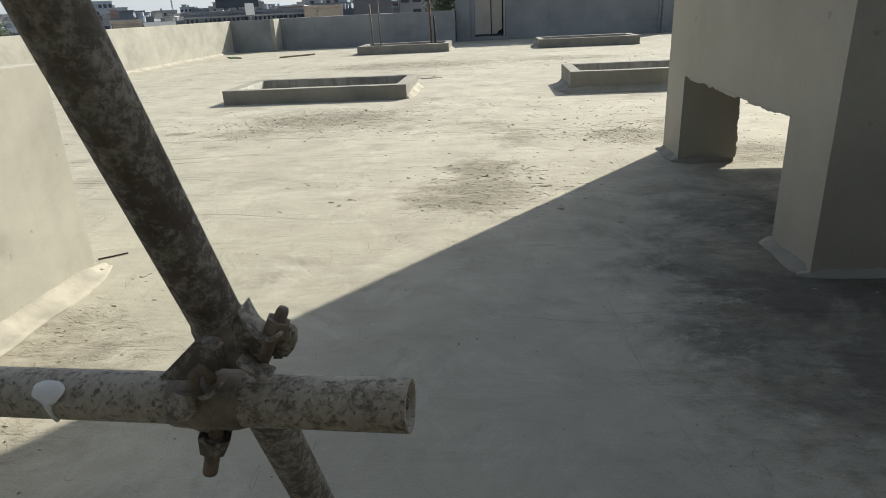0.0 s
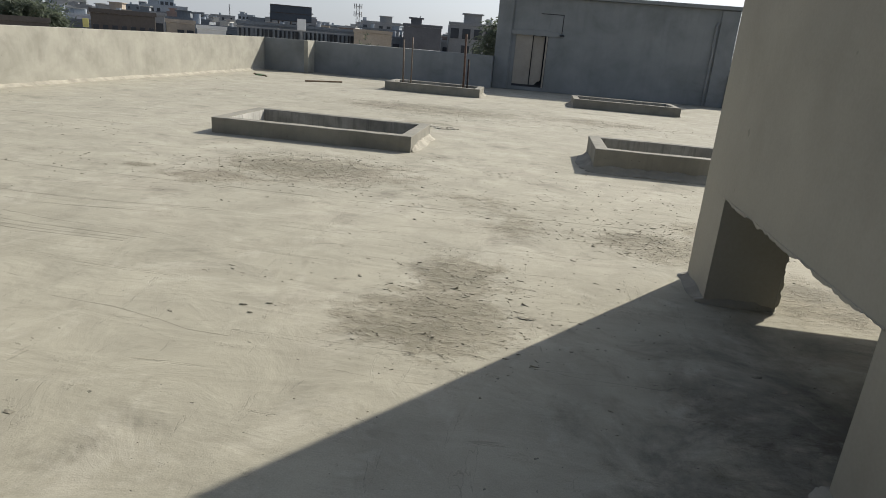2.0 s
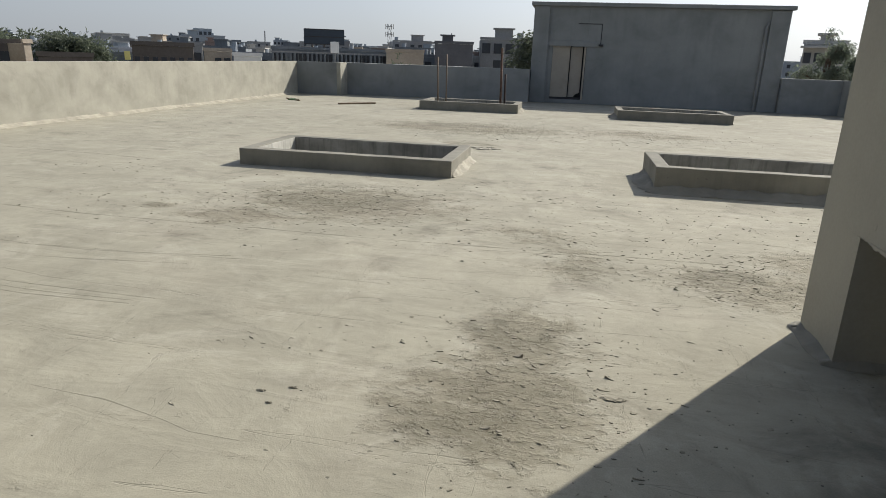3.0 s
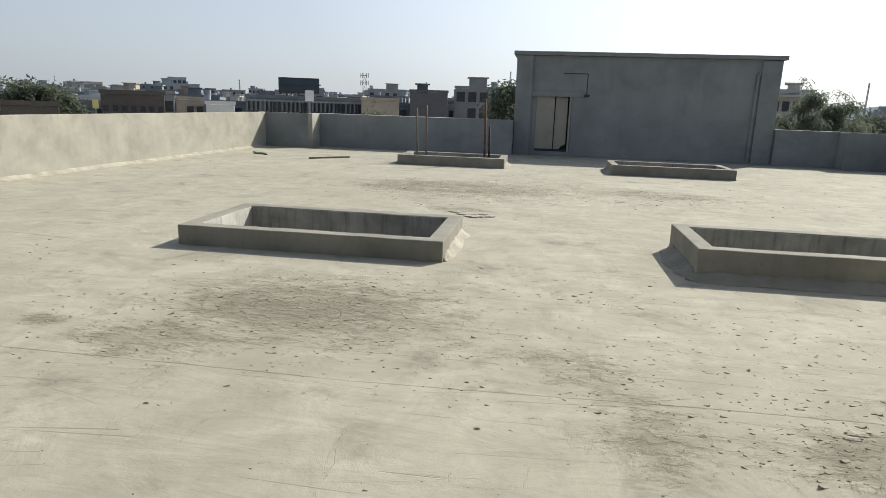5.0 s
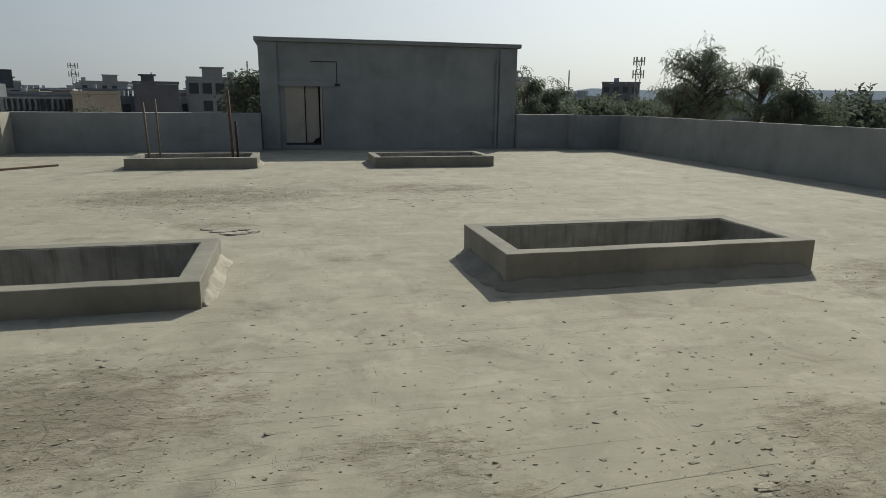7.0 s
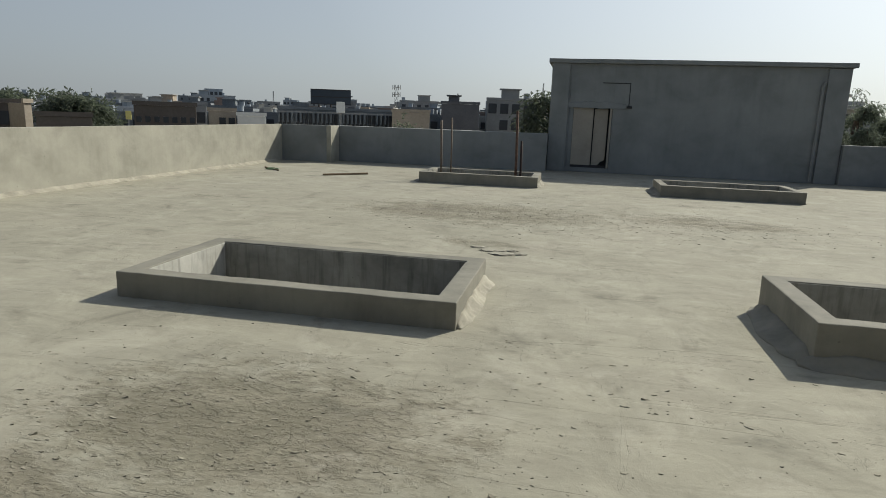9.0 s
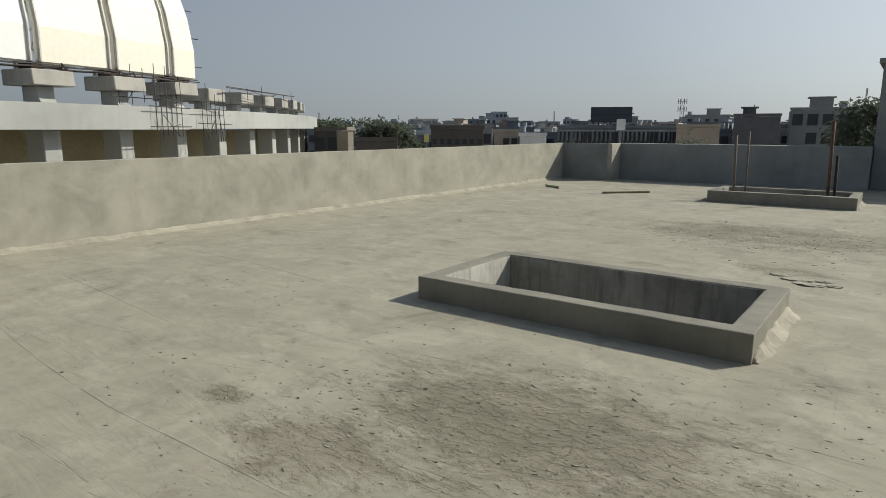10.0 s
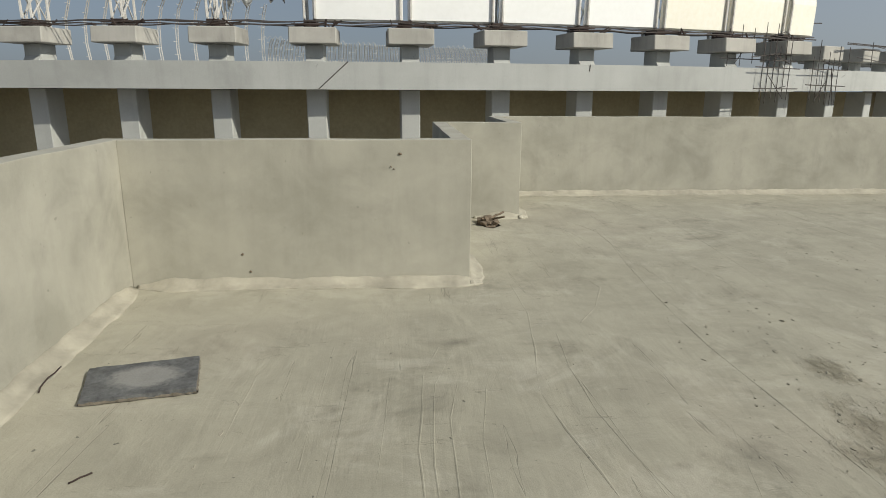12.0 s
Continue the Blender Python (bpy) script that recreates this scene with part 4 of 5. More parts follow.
    part("batten", rough_box(0, (b - a).length, -0.032, 0.032, 0.003, 0.05, 0.006, 0.2, 0.004), WOOD, e)


timber()
stick("twig", "thin dark twig lying on the roof floor", (-2.96, 2.87, 0), (-3.03, 2.93, 0), 0.004, RUSTDARK, bend=0.003)
stick("wire_offcut", "bent dark wire offcut lying by the parapet foot", (-3.76, 2.33, 0.0), (-3.95, 2.36, 0.03), 0.004, RUSTDARK, "wire", 0.02)
stick("stick", "short dark stick lying by the parapet corner", (-2.30, 2.45, 0), (-2.17, 2.55, 0), 0.005, RUSTDARK)


def crumpled(name, label, at, size, mat, cat, seed=0, flat=0.4):
    e = thing(name, label, cat, at)
    bm = bmesh.new()
    bmesh.ops.create_icosphere(bm, subdivisions=3, radius=1.0)
    for v in bm.verts:
        q = v.co.copy()
        v.co = Vector((q.x * size[0], q.y * size[1], max(q.z * flat, -0.05) * size[2])) * (1 + 0.55 * noise.noise(q * 2.2 + Vector((seed, 0, 0))) + 0.2 * noise.noise(q * 6))
        v.co.z = max(v.co.z, 0.0) + 0.002
    part("mass", bm, mat, e)


crumpled("plastic_scrap", "crumpled green plastic scrap with pale twigs on the roof", (-8.55, 20.35, 0), (0.20, 0.09, 0.11), GREENRAG, "scrap", 2)
stick("pale_stick", "pale thin stick beside the green plastic scrap", (-8.95, 20.75, 0), (-8.2, 20.05, 0), 0.018, WOOD)
crumpled("debris_heap", "small heap of brown soil and roots in the parapet corner", (-7.85, 5.22, 0), (0.22, 0.13, 0.08), EARTH, "debris", 5, 0.9)
for k, q in enumerate(((-7.7, 5.12, 0.05), (-7.58, 5.36, 0.07), (-7.98, 5.42, 0.06))):
    stick("root", "dry brown root sticking out of the debris heap", (-7.85, 5.22, 0.02), q, 0.012, EARTH, bend=0.015)
for x, y, s in ((-1.45, 12.0, 0.14), (-1.28, 11.85, 0.16), (-1.1, 11.9, 0.1), (-1.62, 12.15, 0.1), (-1.2, 12.05, 0.07)):
    crumpled("cement_flake", "flat pale flake of broken screed lying loose", (x, y, 0), (s, s * 0.6, 0.03), MORTAR, "cement flake", x * 7, 0.5)
for x, y, s in ((1.32, 6.05, 0.07), (0.42, 3.86, 0.06), (-1.16, 3.53, 0.023), (-1.03, 3.59, 0.022), (-1.08, 3.44, 0.016), (1.0, 14.2, 0.09), (1.27, 5.99, 0.05), (-0.6, 5.68, 0.016), (-2.33, 5.57, 0.016)):
    crumpled("cement_lump", "small dark crumbled lump of old cement on the screed", (x, y, 0), (s * 0.9, s * 0.4, 0.012), CLOD, "rubble", x * 3 + y, 0.5)


def crumbs():
    """Loose grit lying in the worn patches of the screed."""
    rnd = random.Random(4)
    bm = bmesh.new()
    zones = ((-2.3, 7.2, 1.5, 0.9, 420), (0.2, 3.9, 0.9, 0.9, 260), (1.3, 5.7, 0.9, 0.7, 240), (0.3, 6.6, 1.8, 0.9, 160), (-1.4, 14.2, 3.0, 1.4, 200), (1.9, 14.9, 2.2, 1.1, 150),
             (-2.0, 1.4, 0.7, 0.8, 120), (0, 6, 8.0, 6.0, 380), (2.2, 2.2, 1.0, 2.0, 140), (4.5, 8.0, 1.6, 0.8, 150))
    for cx, cy, sx, sy, n in zones:
        for _ in range(int(n * 1.2)):
            x, y = rnd.gauss(cx, sx * 0.55), rnd.gauss(cy, sy * 0.55)
            if not (-2.0 < x < 10 and -3.5 < y < 23 or -9.6 < x < 10 and 5.8 < y < 23) or any(a - 0.15 < x < b + 0.15 and c - 0.15 < y < d + 0.15 for a, b, c, d, _ in KERBS.values()):
                continue
            r = 0.0018 + 0.0045 * rnd.random() ** 2.5 * (1.8 if rnd.random() < 0.06 else 1)
            vs = [bm.verts.new((x + r * rnd.uniform(0.6, 1.3) * math.cos(a), y + r * rnd.uniform(0.6, 1.3) * math.sin(a), 0.001)) for a in (0, 1.3, 2.6, 3.9, 5.1)]
            t = bm.verts.new((x + rnd.uniform(-r, r) * 0.3, y, r * rnd.uniform(0.5, 1.1)))
            for k in range(5):
                bm.faces.new((vs[k], vs[(k + 1) % 5], t))
    tagged(to_object("grit", bm, PEBBLE), "loose grey-brown cement grit scattered on the screed", "grit", kind="stuff")


crumbs()


def ridges():
    """Raised trowel lines and hairline ridges in the screed."""
    rnd = random.Random(9)
    bm = bmesh.new()

    def line(pts, w):
        smooth = []
        for (x0, y0), (x1, y1) in zip(pts, pts[1:]):
            k = max(2, int(math.hypot(x1 - x0, y1 - y0) / 0.08))
            smooth += [Vector((x0 + (x1 - x0) * i / k, y0 + (y1 - y0) * i / k, 0)) for i in range(k)]
        smooth.append(Vector((*pts[-1], 0)))
        radii = []
        for p in smooth:
            q = noise.noise(p * 3.1)
            p += Vector((0.006 * noise.noise(p * 9), 0.008 * q, 0))
            radii.append(1.7 * w * max(0.25, 0.72 + 0.9 * q))
            p.z = -radii[-1] * 0.80
        tube(smooth, w, 10, bm, True, radii)

    def arc(x, y, ang, length, curve, w):
        pts = []
        for k in range(13):
            pts.append((x, y))
            ang += curve / 12 + rnd.uniform(-0.03, 0.03)
            x += math.cos(ang) * length / 12
            y += math.sin(ang) * length / 12
        line(pts, w)

    # the long joint and its branches
    line([(-7.99, 6.18), (-7.36, 6.36), (-6.81, 6.34), (-6.0, 6.22), (-5.1, 6.12), (-4.2, 6.06), (-3.4, 6.07), (-2.5, 6.08), (-1.4, 6.08), (-0.5, 6.12), (0.6, 6.18), (1.5, 6.2)], 0.0085)
    line([(-8.84, 6.69), (-7.95, 6.65), (-7.38, 6.48)], 0.004)
    line([(-7.99, 7.43), (-6.44, 7.28), (-5.41, 7.17)], 0.007)
    line([(-8.33, 9.12), (-6.54, 9.05), (-5.46, 8.92)], 0.007)
    line([(-5.55, 5.73), (-5.35, 5.76), (-4.91, 5.59), (-4.6, 5.39)], 0.008)
    # trowel sweeps by the corner
    line([(-5.45, 5.07), (-4.79, 5.07), (-4.2, 4.99), (-3.65, 4.9), (-3.25, 4.93), (-2.5, 5.05)], 0.0065)
    line([(-4.24, 4.41), (-3.85, 4.3), (-3.5, 4.28), (-3.11, 4.25), (-2.4, 4.28)], 0.0065)
    line([(-4.1, 4.47), (-3.74, 4.36), (-3.4, 4.33), (-3.0, 4.31), (-2.4, 4.33)], 0.005)
    line([(-3.74, 4.48), (-3.39, 4.41), (-3.01, 4.4), (-2.3, 4.39)], 0.005)
    line([(-4.42, 5.18), (-3.91, 5.13), (-3.39, 5.13), (-3.05, 5.17), (-2.3, 5.3)], 0.007)
    line([(-3.99, 5.12), (-3.34, 5.17), (-2.84, 5.19), (-2.2, 5.25)], 0.005)
    line([(-3.83, 4.12), (-3.35, 4.1), (-2.5, 4.06)], 0.004)
    line([(-3.73, 4.63), (-3.18, 4.54), (-2.5, 4.52)], 0.004)
    line([(-4.27, 3.78), (-3.72, 3.77), (-3.0, 3.75)], 0.004)
    line([(-4.09, 3.41), (-3.5, 3.39), (-2.9, 3.39)], 0.004)
    # sweeps in the middle of the roof
    line([(-2.18, 3.32), (-1.79, 3.29), (-1.47, 3.22), (-1.29, 3.16), (-1.06, 3.15)], 0.006)
    line([(-0.47, 6.02), (0.18, 6.10), (0.99, 6.03), (1.6, 5.9)], 0.005)
    line([(-1.0, 8.88), (-0.43, 8.98), (0.26, 9.06), (0.81, 9.09)], 0.004)
    line([(1.5, 15.15), (3.75, 15.22), (8.86, 15.35)], 0.008)
    line([(0.57, 1.9), (0.59, 1.4), (0.61, 1.13), (0.65, 0.9), (0.72, 0.5)], 0.008)
    for y in (5.05, 6.5, 7.1, 7.9, 11.0, 13.4):
        x = rnd.uniform(-2.5, -0.5)
        arc(x, y, rnd.uniform(-0.02, 0.02), rnd.uniform(2.0, 4.5), rnd.uniform(-0.06, 0.06), 0.003)
    for _ in range(70):
        arc(rnd.uniform(-5, 3), rnd.uniform(2.8, 8.5), rnd.uniform(-0.3, 0.3), rnd.uniform(0.2, 0.8), rnd.uniform(-0.5, 0.5), rnd.uniform(0.0015, 0.003))
    tagged(to_object("screed_ridge", bm, SCREED), "thin raised trowel lines in the cement screed", "trowel marks", kind="stuff")


ridges()


def flakes():
    """Curled shards and crusts of broken screed skin, thick in the worn patches."""
    rnd = random.Random(12)
    bm = bmesh.new()
    zones = ((-2.2, 7.15, 1.5, 0.85, 900), (0.1, 3.95, 0.75, 0.75, 500), (1.5, 5.8, 0.9, 0.6, 500), (1.6, 7.2, 2.2, 1.2, 420), (-1.4, 14.2, 2.8, 1.1, 700), (1.9, 14.7, 2.2, 0.9, 500),
             (5.2, 8.4, 1.3, 0.9, 350), (0.2, 6.4, 1.6, 0.6, 300), (-2.0, 1.3, 0.6, 0.8, 200), (2.4, 2.6, 1.2, 1.8, 300), (-5.6, 8.3, 1.0, 0.4, 120), (-4.0, 6.5, 1.6, 0.8, 160), (-0.5, 8.3, 1.8, 0.5, 120))
    for cx, cy, sx, sy, n in zones:
        for _ in range(int(n * 0.4)):
            x, y = rnd.gauss(cx, sx * 0.6), rnd.gauss(cy, sy * 0.6)
            if not (x > -2.0 or y > 5.9 or (x > -5.3 and y > 2.5)) or y > 22 or any(a - 0.1 < x < b + 0.1 and c - 0.1 < y < d + 0.1 for a, b, c, d, _ in KERBS.values()):
                continue
            r = 0.0025 + 0.007 * rnd.random() ** 2.2 * (1.8 if rnd.random() < 0.07 else 1)
            ex, tilt, ta, ph = rnd.uniform(1.0, 2.8), rnd.uniform(0.1, 0.7), rnd.uniform(0, 6.28), rnd.uniform(-0.5, 0.5)
            top, low = [], []
            for k in range(6):
                a = k * 1.047 + rnd.uniform(-0.3, 0.3)
                q = r * rnd.uniform(0.6, 1.2)
                px, py = ex * q * math.cos(a), q * math.sin(a)
                px, py = px * math.cos(ph) - py * math.sin(ph), px * math.sin(ph) + py * math.cos(ph)
                z = 0.0005 + max(0, tilt * (px * math.cos(ta) + py * math.sin(ta))) + rnd.uniform(0, 0.001)
                top.append(bm.verts.new((x + px, y + py, z + 0.0015)))
                low.append(bm.verts.new((x + px * 1.05, y + py * 1.05, 0.0)))
            bm.faces.new(top)
            for k in range(6):
                bm.faces.new((low[k], low[(k + 1) % 6], top[(k + 1) % 6], top[k]))
    tagged(to_object("screed_flake", bm, FLAKE), "small curled flakes of broken screed in worn patches", "cement flakes", kind="stuff")


flakes()


def scars():
    """Clusters of torn lips and crumbled clods where the screed's skin has broken up."""
    rnd = random.Random(31)
    bm = bmesh.new()

    def clod(x, y, length, height):
        ph = rnd.gauss(0.0, 0.35)
        c, s = math.cos(ph), math.sin(ph)
        n = 9
        low, top = [], []
        for k in range(n):
            a = 2 * math.pi * k / n + rnd.uniform(-0.25, 0.25)
            px, py = 0.5 * length * math.cos(a) * rnd.uniform(0.65, 1.15), 0.15 * length * math.sin(a) * rnd.uniform(0.5, 1.3)
            low.append(bm.verts.new((x + px * c - py * s, y + px * s + py * c, -0.002)))
            f = rnd.uniform(0.45, 0.85)
            top.append(bm.verts.new((x + f * (px * c - py * s), y + f * (px * s + py * c), height * rnd.uniform(0.35, 1.0))))
        for k in range(n):
            bm.faces.new((low[k], low[(k + 1) % n], top[(k + 1) % n], top[k]))
        m = bm.verts.new((x, y, height * rnd.uniform(0.2, 0.9)))
        for k in range(n):
            bm.faces.new((top[k], top[(k + 1) % n], m))

    def free(x, y):
        if any(a - 0.12 < x < b + 0.12 and c - 0.12 < y < d + 0.12 for a, b, c, d, _ in KERBS.values()):
            return False
        return (x > -2.0 and y > -3.5 or x > -5.3 and y > 2.6 or x > -9.6 and y > 5.9) and x < 10 and y < 23.4 and not (1.4 < x < 5.6 and 2.0 < y < 5.2)

    def cluster(cx, cy, sx, sy, n, big):
        for _ in range(n):
            x, y = rnd.gauss(cx, sx), rnd.gauss(cy, sy)
            if free(x, y):
                q = rnd.random() ** 3
                clod(x, y, 0.008 + 0.7 * big * q, 0.0015 + 0.0045 * q)

    for cx, cy in ((0.8, 7.1), (0.5, 6.8), (1.05, 7.8), (1.2, 6.5), (1.5, 6.4), (1.95, 7.3), (2.5, 7.9), (2.8, 7.3), (1.0, 6.4), (0.4, 7.8), (-0.6, 7.0), (-0.2, 6.5), (0.0, 8.0), (-0.3, 8.1), (-1.4, 5.2), (-1.4, 4.1),
                   (-1.6, 4.0), (1.2, 6.0), (0.4, 3.9), (0.1, 4.6), (-3.7, 6.5), (-7.2, 14.9), (-0.7, 8.0), (-0.2, 8.5), (-0.9, 8.8), (1.0, 13.7), (0.5, 14.6), (-1.7, 12.8)):
        cluster(cx, cy, 0.10, 0.05, 7, 0.06 + 0.004 * max(0.0, cy))
    # worn fields
    for cx, cy, sx, sy, n, big in ((-2.1, 7.3, 0.75, 0.5, 300, 0.035), (-3.0, 6.5, 0.4, 0.3, 70, 0.035), (0.1, 4.0, 0.35, 0.4, 150, 0.03), (1.6, 5.8, 0.5, 0.35, 200, 0.04), (0.2, 6.2, 0.7, 0.4, 90, 0.04),
                                   (-2.4, 15.0, 1.5, 0.8, 200, 0.10), (1.9, 15.2, 1.2, 0.7, 150, 0.10), (2.6, 7.4, 0.9, 0.5, 90, 0.05), (5.3, 8.5, 0.8, 0.5, 90, 0.06), (2.0, 2.2, 0.4, 0.9, 60, 0.03), (-1.95, 1.5, 0.15, 0.8, 60, 0.05)):
        cluster(cx, cy, sx, sy, n, big)
    for _ in range(130):
        x, y = rnd.uniform(-9.3, 9.5), rnd.uniform(0.5, 22)
        if free(x, y):
            clod(x, y, 0.015 + 0.05 * rnd.random() ** 2 + 0.002 * y, 0.002 + 0.004 * rnd.random())
    tagged(to_object("screed_clod", bm, CLOD), "small brown torn lips and crumbled clods of old screed", "cement clods", kind="stuff")


scars()

# ---------------------------------------------------------------- surroundings
GZ = -14.0
ORIGIN = Vector((-0.6, 4.2, 0))


def polar(az, dist, z=GZ):
    a = radians(az)
    return Vector((ORIGIN.x + dist * math.sin(a), ORIGIN.y + dist * math.cos(a), z))


def ground():
    bm = bmesh.new()
    prev = None
    for r in (0.5, 40, 120, 300, 800, 2000, 4500):
        ring = [bm.verts.new((r * math.cos(a), r * math.sin(a), GZ)) for a in (2 * math.pi * k / 48 for k in range(48))]
        if prev:
            for k in range(48):
                bm.faces.new((prev[k], ring[k], ring[(k + 1) % 48], prev[(k + 1) % 48]))
        else:
            bm.faces.new(ring)
        prev = ring
    bmesh.ops.recalc_face_normals(bm, faces=bm.faces[:])
    return bm


structure(to_object("ground", ground(), FARGROUND), "dusty pale ground of the town far below", "ground")

# ---------------------------------------------------------------- stadium
SC = 142.5
CAZ = radians(-92.1)
CENTRE = Vector((-0.68 + SC * math.sin(CAZ), 4.17 + SC * math.cos(CAZ), 0))
BASE = math.atan2(-math.cos(CAZ), -math.sin(CAZ))
STEP = radians(3.614)
OFFSET = 0.414
ROOF_OFFSET = 0.373


def ringpt(phi, r, z):
    """A point of the stadium's ring; phi grows towards the north."""
    a = BASE + phi
    return Vector((r * math.cos(a), r * math.sin(a), z))


def sweep(profile, p0, p1, n):
    """A closed profile (radius, height) swept round the ring."""
    bm = bmesh.new()
    rows = []
    for i in range(n + 1):
        phi = p0 + (p1 - p0) * i / n
        rows.append([bm.verts.new(ringpt(phi, r, z)) for r, z in profile])
    k = len(profile)
    for a, b in zip(rows, rows[1:]):
        for j in range(k):
            bm.faces.new((a[j], b[j], b[(j + 1) % k], a[(j + 1) % k]))
    bm.faces.new(rows[0])
    bm.faces.new(rows[-1][::-1])
    bmesh.ops.recalc_face_normals(bm, faces=bm.faces[:])
    return bm


def ring_block(phi, r0, r1, half, z0, z1, top_r1=None, bevel=0.05):
    """A block set radially on the ring; its outer face may lean."""
    bm = box(r0, r1, -half, half, z0, z1)
    if top_r1 is not None:
        for v in bm.verts:
            if v.co.z > (z0 + z1) / 2 and v.co.x > (r0 + r1) / 2:
                v.co.x = top_r1
    bmesh.ops.bevel(bm, geom=bm.edges[:], offset=bevel, segments=1, affect="EDGES")
    bmesh.ops.transform(bm, matrix=Matrix.Rotation(BASE + phi, 4, "Z"), verts=bm.verts)
    return bm


stadium = thing("stadium", "unfinished round grey concrete stadium with a partly sheeted white roof", "stadium", (CENTRE.x, CENTRE.y, 0))
P0, P1 = -STEP * 11.5, STEP * 13.2


def stadium_parts():
    part("ring_beam", sweep(((100.4, 1.48), (100.4, 3.19), (99.8, 3.19), (99.8, 1.75), (94.0, 1.75), (94.0, 1.48)), P0, STEP * 5.84, 110), STAND, stadium, "smooth pale grey concrete ring beam")
    part("ring_beam", sweep(((100.45, 1.56), (100.45, 3.17), (99.8, 3.17), (99.8, 1.8), (94.0, 1.8), (94.0, 1.56)), STEP * 5.86, P1, 76), STAND, stadium, "smooth pale grey concrete ring beam")
    part("infill_wall", sweep(((95.2, GZ), (95.2, 1.47), (94.9, 1.47), (94.9, GZ)), P0, P1, 150), INFILL, stadium, "plain brown infill wall behind the columns")
    part("terrace", sweep(((99.2, 2.75), (99.2, 3.0), (84.0, 3.0), (84.0, 2.75)), P0, P1, 100), STAND, stadium)
    for k in range(-11, 14):
        phi = STEP * (k + OFFSET)
        part("column", ring_block(phi, 97.2, 98.9, 0.64, GZ, 1.47), STAND, stadium)
        if k <= 5:
            c = part("pier", ring_block(phi, 97.3, 98.8, 0.6, 3.01, 4.3), STAND, stadium)
            part("pier_cap", ring_block(phi, 96.8, 99.75, 1.5, 4.31, 5.32, 99.65), STANDCAPTAN if k == -5 else STANDCAP, c, "heavy concrete pier cap")
            part("pier_foot", ring_block(phi, 98.81, 99.15, 0.58, 3.01, 3.5, 98.83, 0.02), STAND, c)
        else:
            c = part("pier", ring_block(phi, 96.4, 97.6, 0.5, 3.0, 4.05), STAND, stadium)
            part("pier_cap", ring_block(phi, 92.8, 98.6, 1.45, 4.06, 5.2), STANDCAP, c, "heavy concrete pier cap")
    # roof sheets: one curved bay between each pair of piers
    prof = [(98.4, 5.92), (98.45, 8.2), (98.0, 11.0), (97.0, 14.0), (95.1, 17.2), (92.2, 20.4), (88.0, 23.4), (82.3, 26.0)]
    closed = prof + [(r - 0.25, z - 0.1) for r, z in reversed(prof)]
    for k in range(-1, 6):
        a, b = STEP * (k + ROOF_OFFSET) + 0.0018, STEP * (k + ROOF_OFFSET + 1) - 0.0018
        if k == 5:
            b = STEP * 5.92
        part("roof_sheet", sweep(closed, a, b, 6), CREAMSHEET if k >= 3 else SHEET, stadium, "cream curved roof sheet" if k >= 3 else "white curved roof sheet")
    # truss ribs at each pier
    for k in range(-11, 6):
        phi = STEP * (k + ROOF_OFFSET)
        bm = bmesh.new()
        for off in (-0.0035, 0.0035):
            outer = [ringpt(phi + off, r + 0.12, z) for r, z in prof]
            inner = [ringpt(phi + off, r - 1.5, z - 0.5) for r, z in prof]
            tube(outer, 0.09, 5, bm)
            tube(inner, 0.09, 5, bm)
            for j in range(len(prof) - 1):
                tube([outer[j], inner[j + 1]], 0.05, 4, bm)
                tube([inner[j], outer[j + 1]], 0.05, 4, bm)
                tube([outer[j], inner[j]], 0.05, 4, bm)
        part("roof_truss", bm, TRUSS, stadium, "painted lattice roof truss")
        part("truss_foot", ring_block(phi, 97.3, 98.6, 0.4, 5.33, 5.85, None, 0.02), RUSTDARK, stadium)
    # eaves pipes between pier caps
    for z, r in ((5.70, 98.7), (5.52, 98.9), (5.8, 98.0), (5.6, 97.4)):
        part("eaves_pipe", tube([ringpt(P0 + (STEP * 5.9 - P0) * i / 80, r, z + 0.06 * math.sin(i * 1.7 + r)) for i in range(81)], 0.045, 5), DARKSTEEL, stadium, "dark steel pipe along the eaves")


stadium_parts()


def beam_joints():
    """Open joints in the ring beam, one running aslant."""
    for k0, k1, z0, z1 in ((-0.53, -0.23, 1.5, 3.19), (2.33, 2.335, 2.75, 3.19), (-8.4, -8.1, 1.5, 3.19)):
        bm = tube([ringpt(STEP * (k0 + (k1 - k0) * i / 8), 100.41, z0 + (z1 - z0) * i / 8) for i in range(9)], 0.035, 5)
        part("beam_joint", bm, DARKSTEEL, stadium, "dark open joint in the ring beam")
    rnd = random.Random(8)
    # clutter of fixing brackets and bars on the pier caps
    for k in range(-6, 6):
        phi = STEP * (k + OFFSET)
        bm = bmesh.new()
        for _ in range(7):
            a, r, z = phi + rnd.uniform(-0.016, 0.016), rnd.uniform(98.2, 99.5), 5.33
            tube([ringpt(a, r, z), ringpt(a + rnd.uniform(-0.008, 0.008), r + rnd.uniform(-0.3, 0.2), z + rnd.uniform(0.15, 0.5))], rnd.uniform(0.03, 0.07), 5, bm)
        for _ in range(3):
            a, r = phi + rnd.uniform(-0.012, 0.012), rnd.uniform(98.6, 99.3)
            tube([ringpt(a - 0.01, r, 5.42 + rnd.uniform(0, 0.2)), ringpt(a + 0.01, r + 0.1, 5.45 + rnd.uniform(0, 0.2))], 0.04, 5, bm)
        part("fixing_bracket", bm, RUSTDARK, stadium, "rusty fixing brackets and bars on a pier cap")


beam_joints()


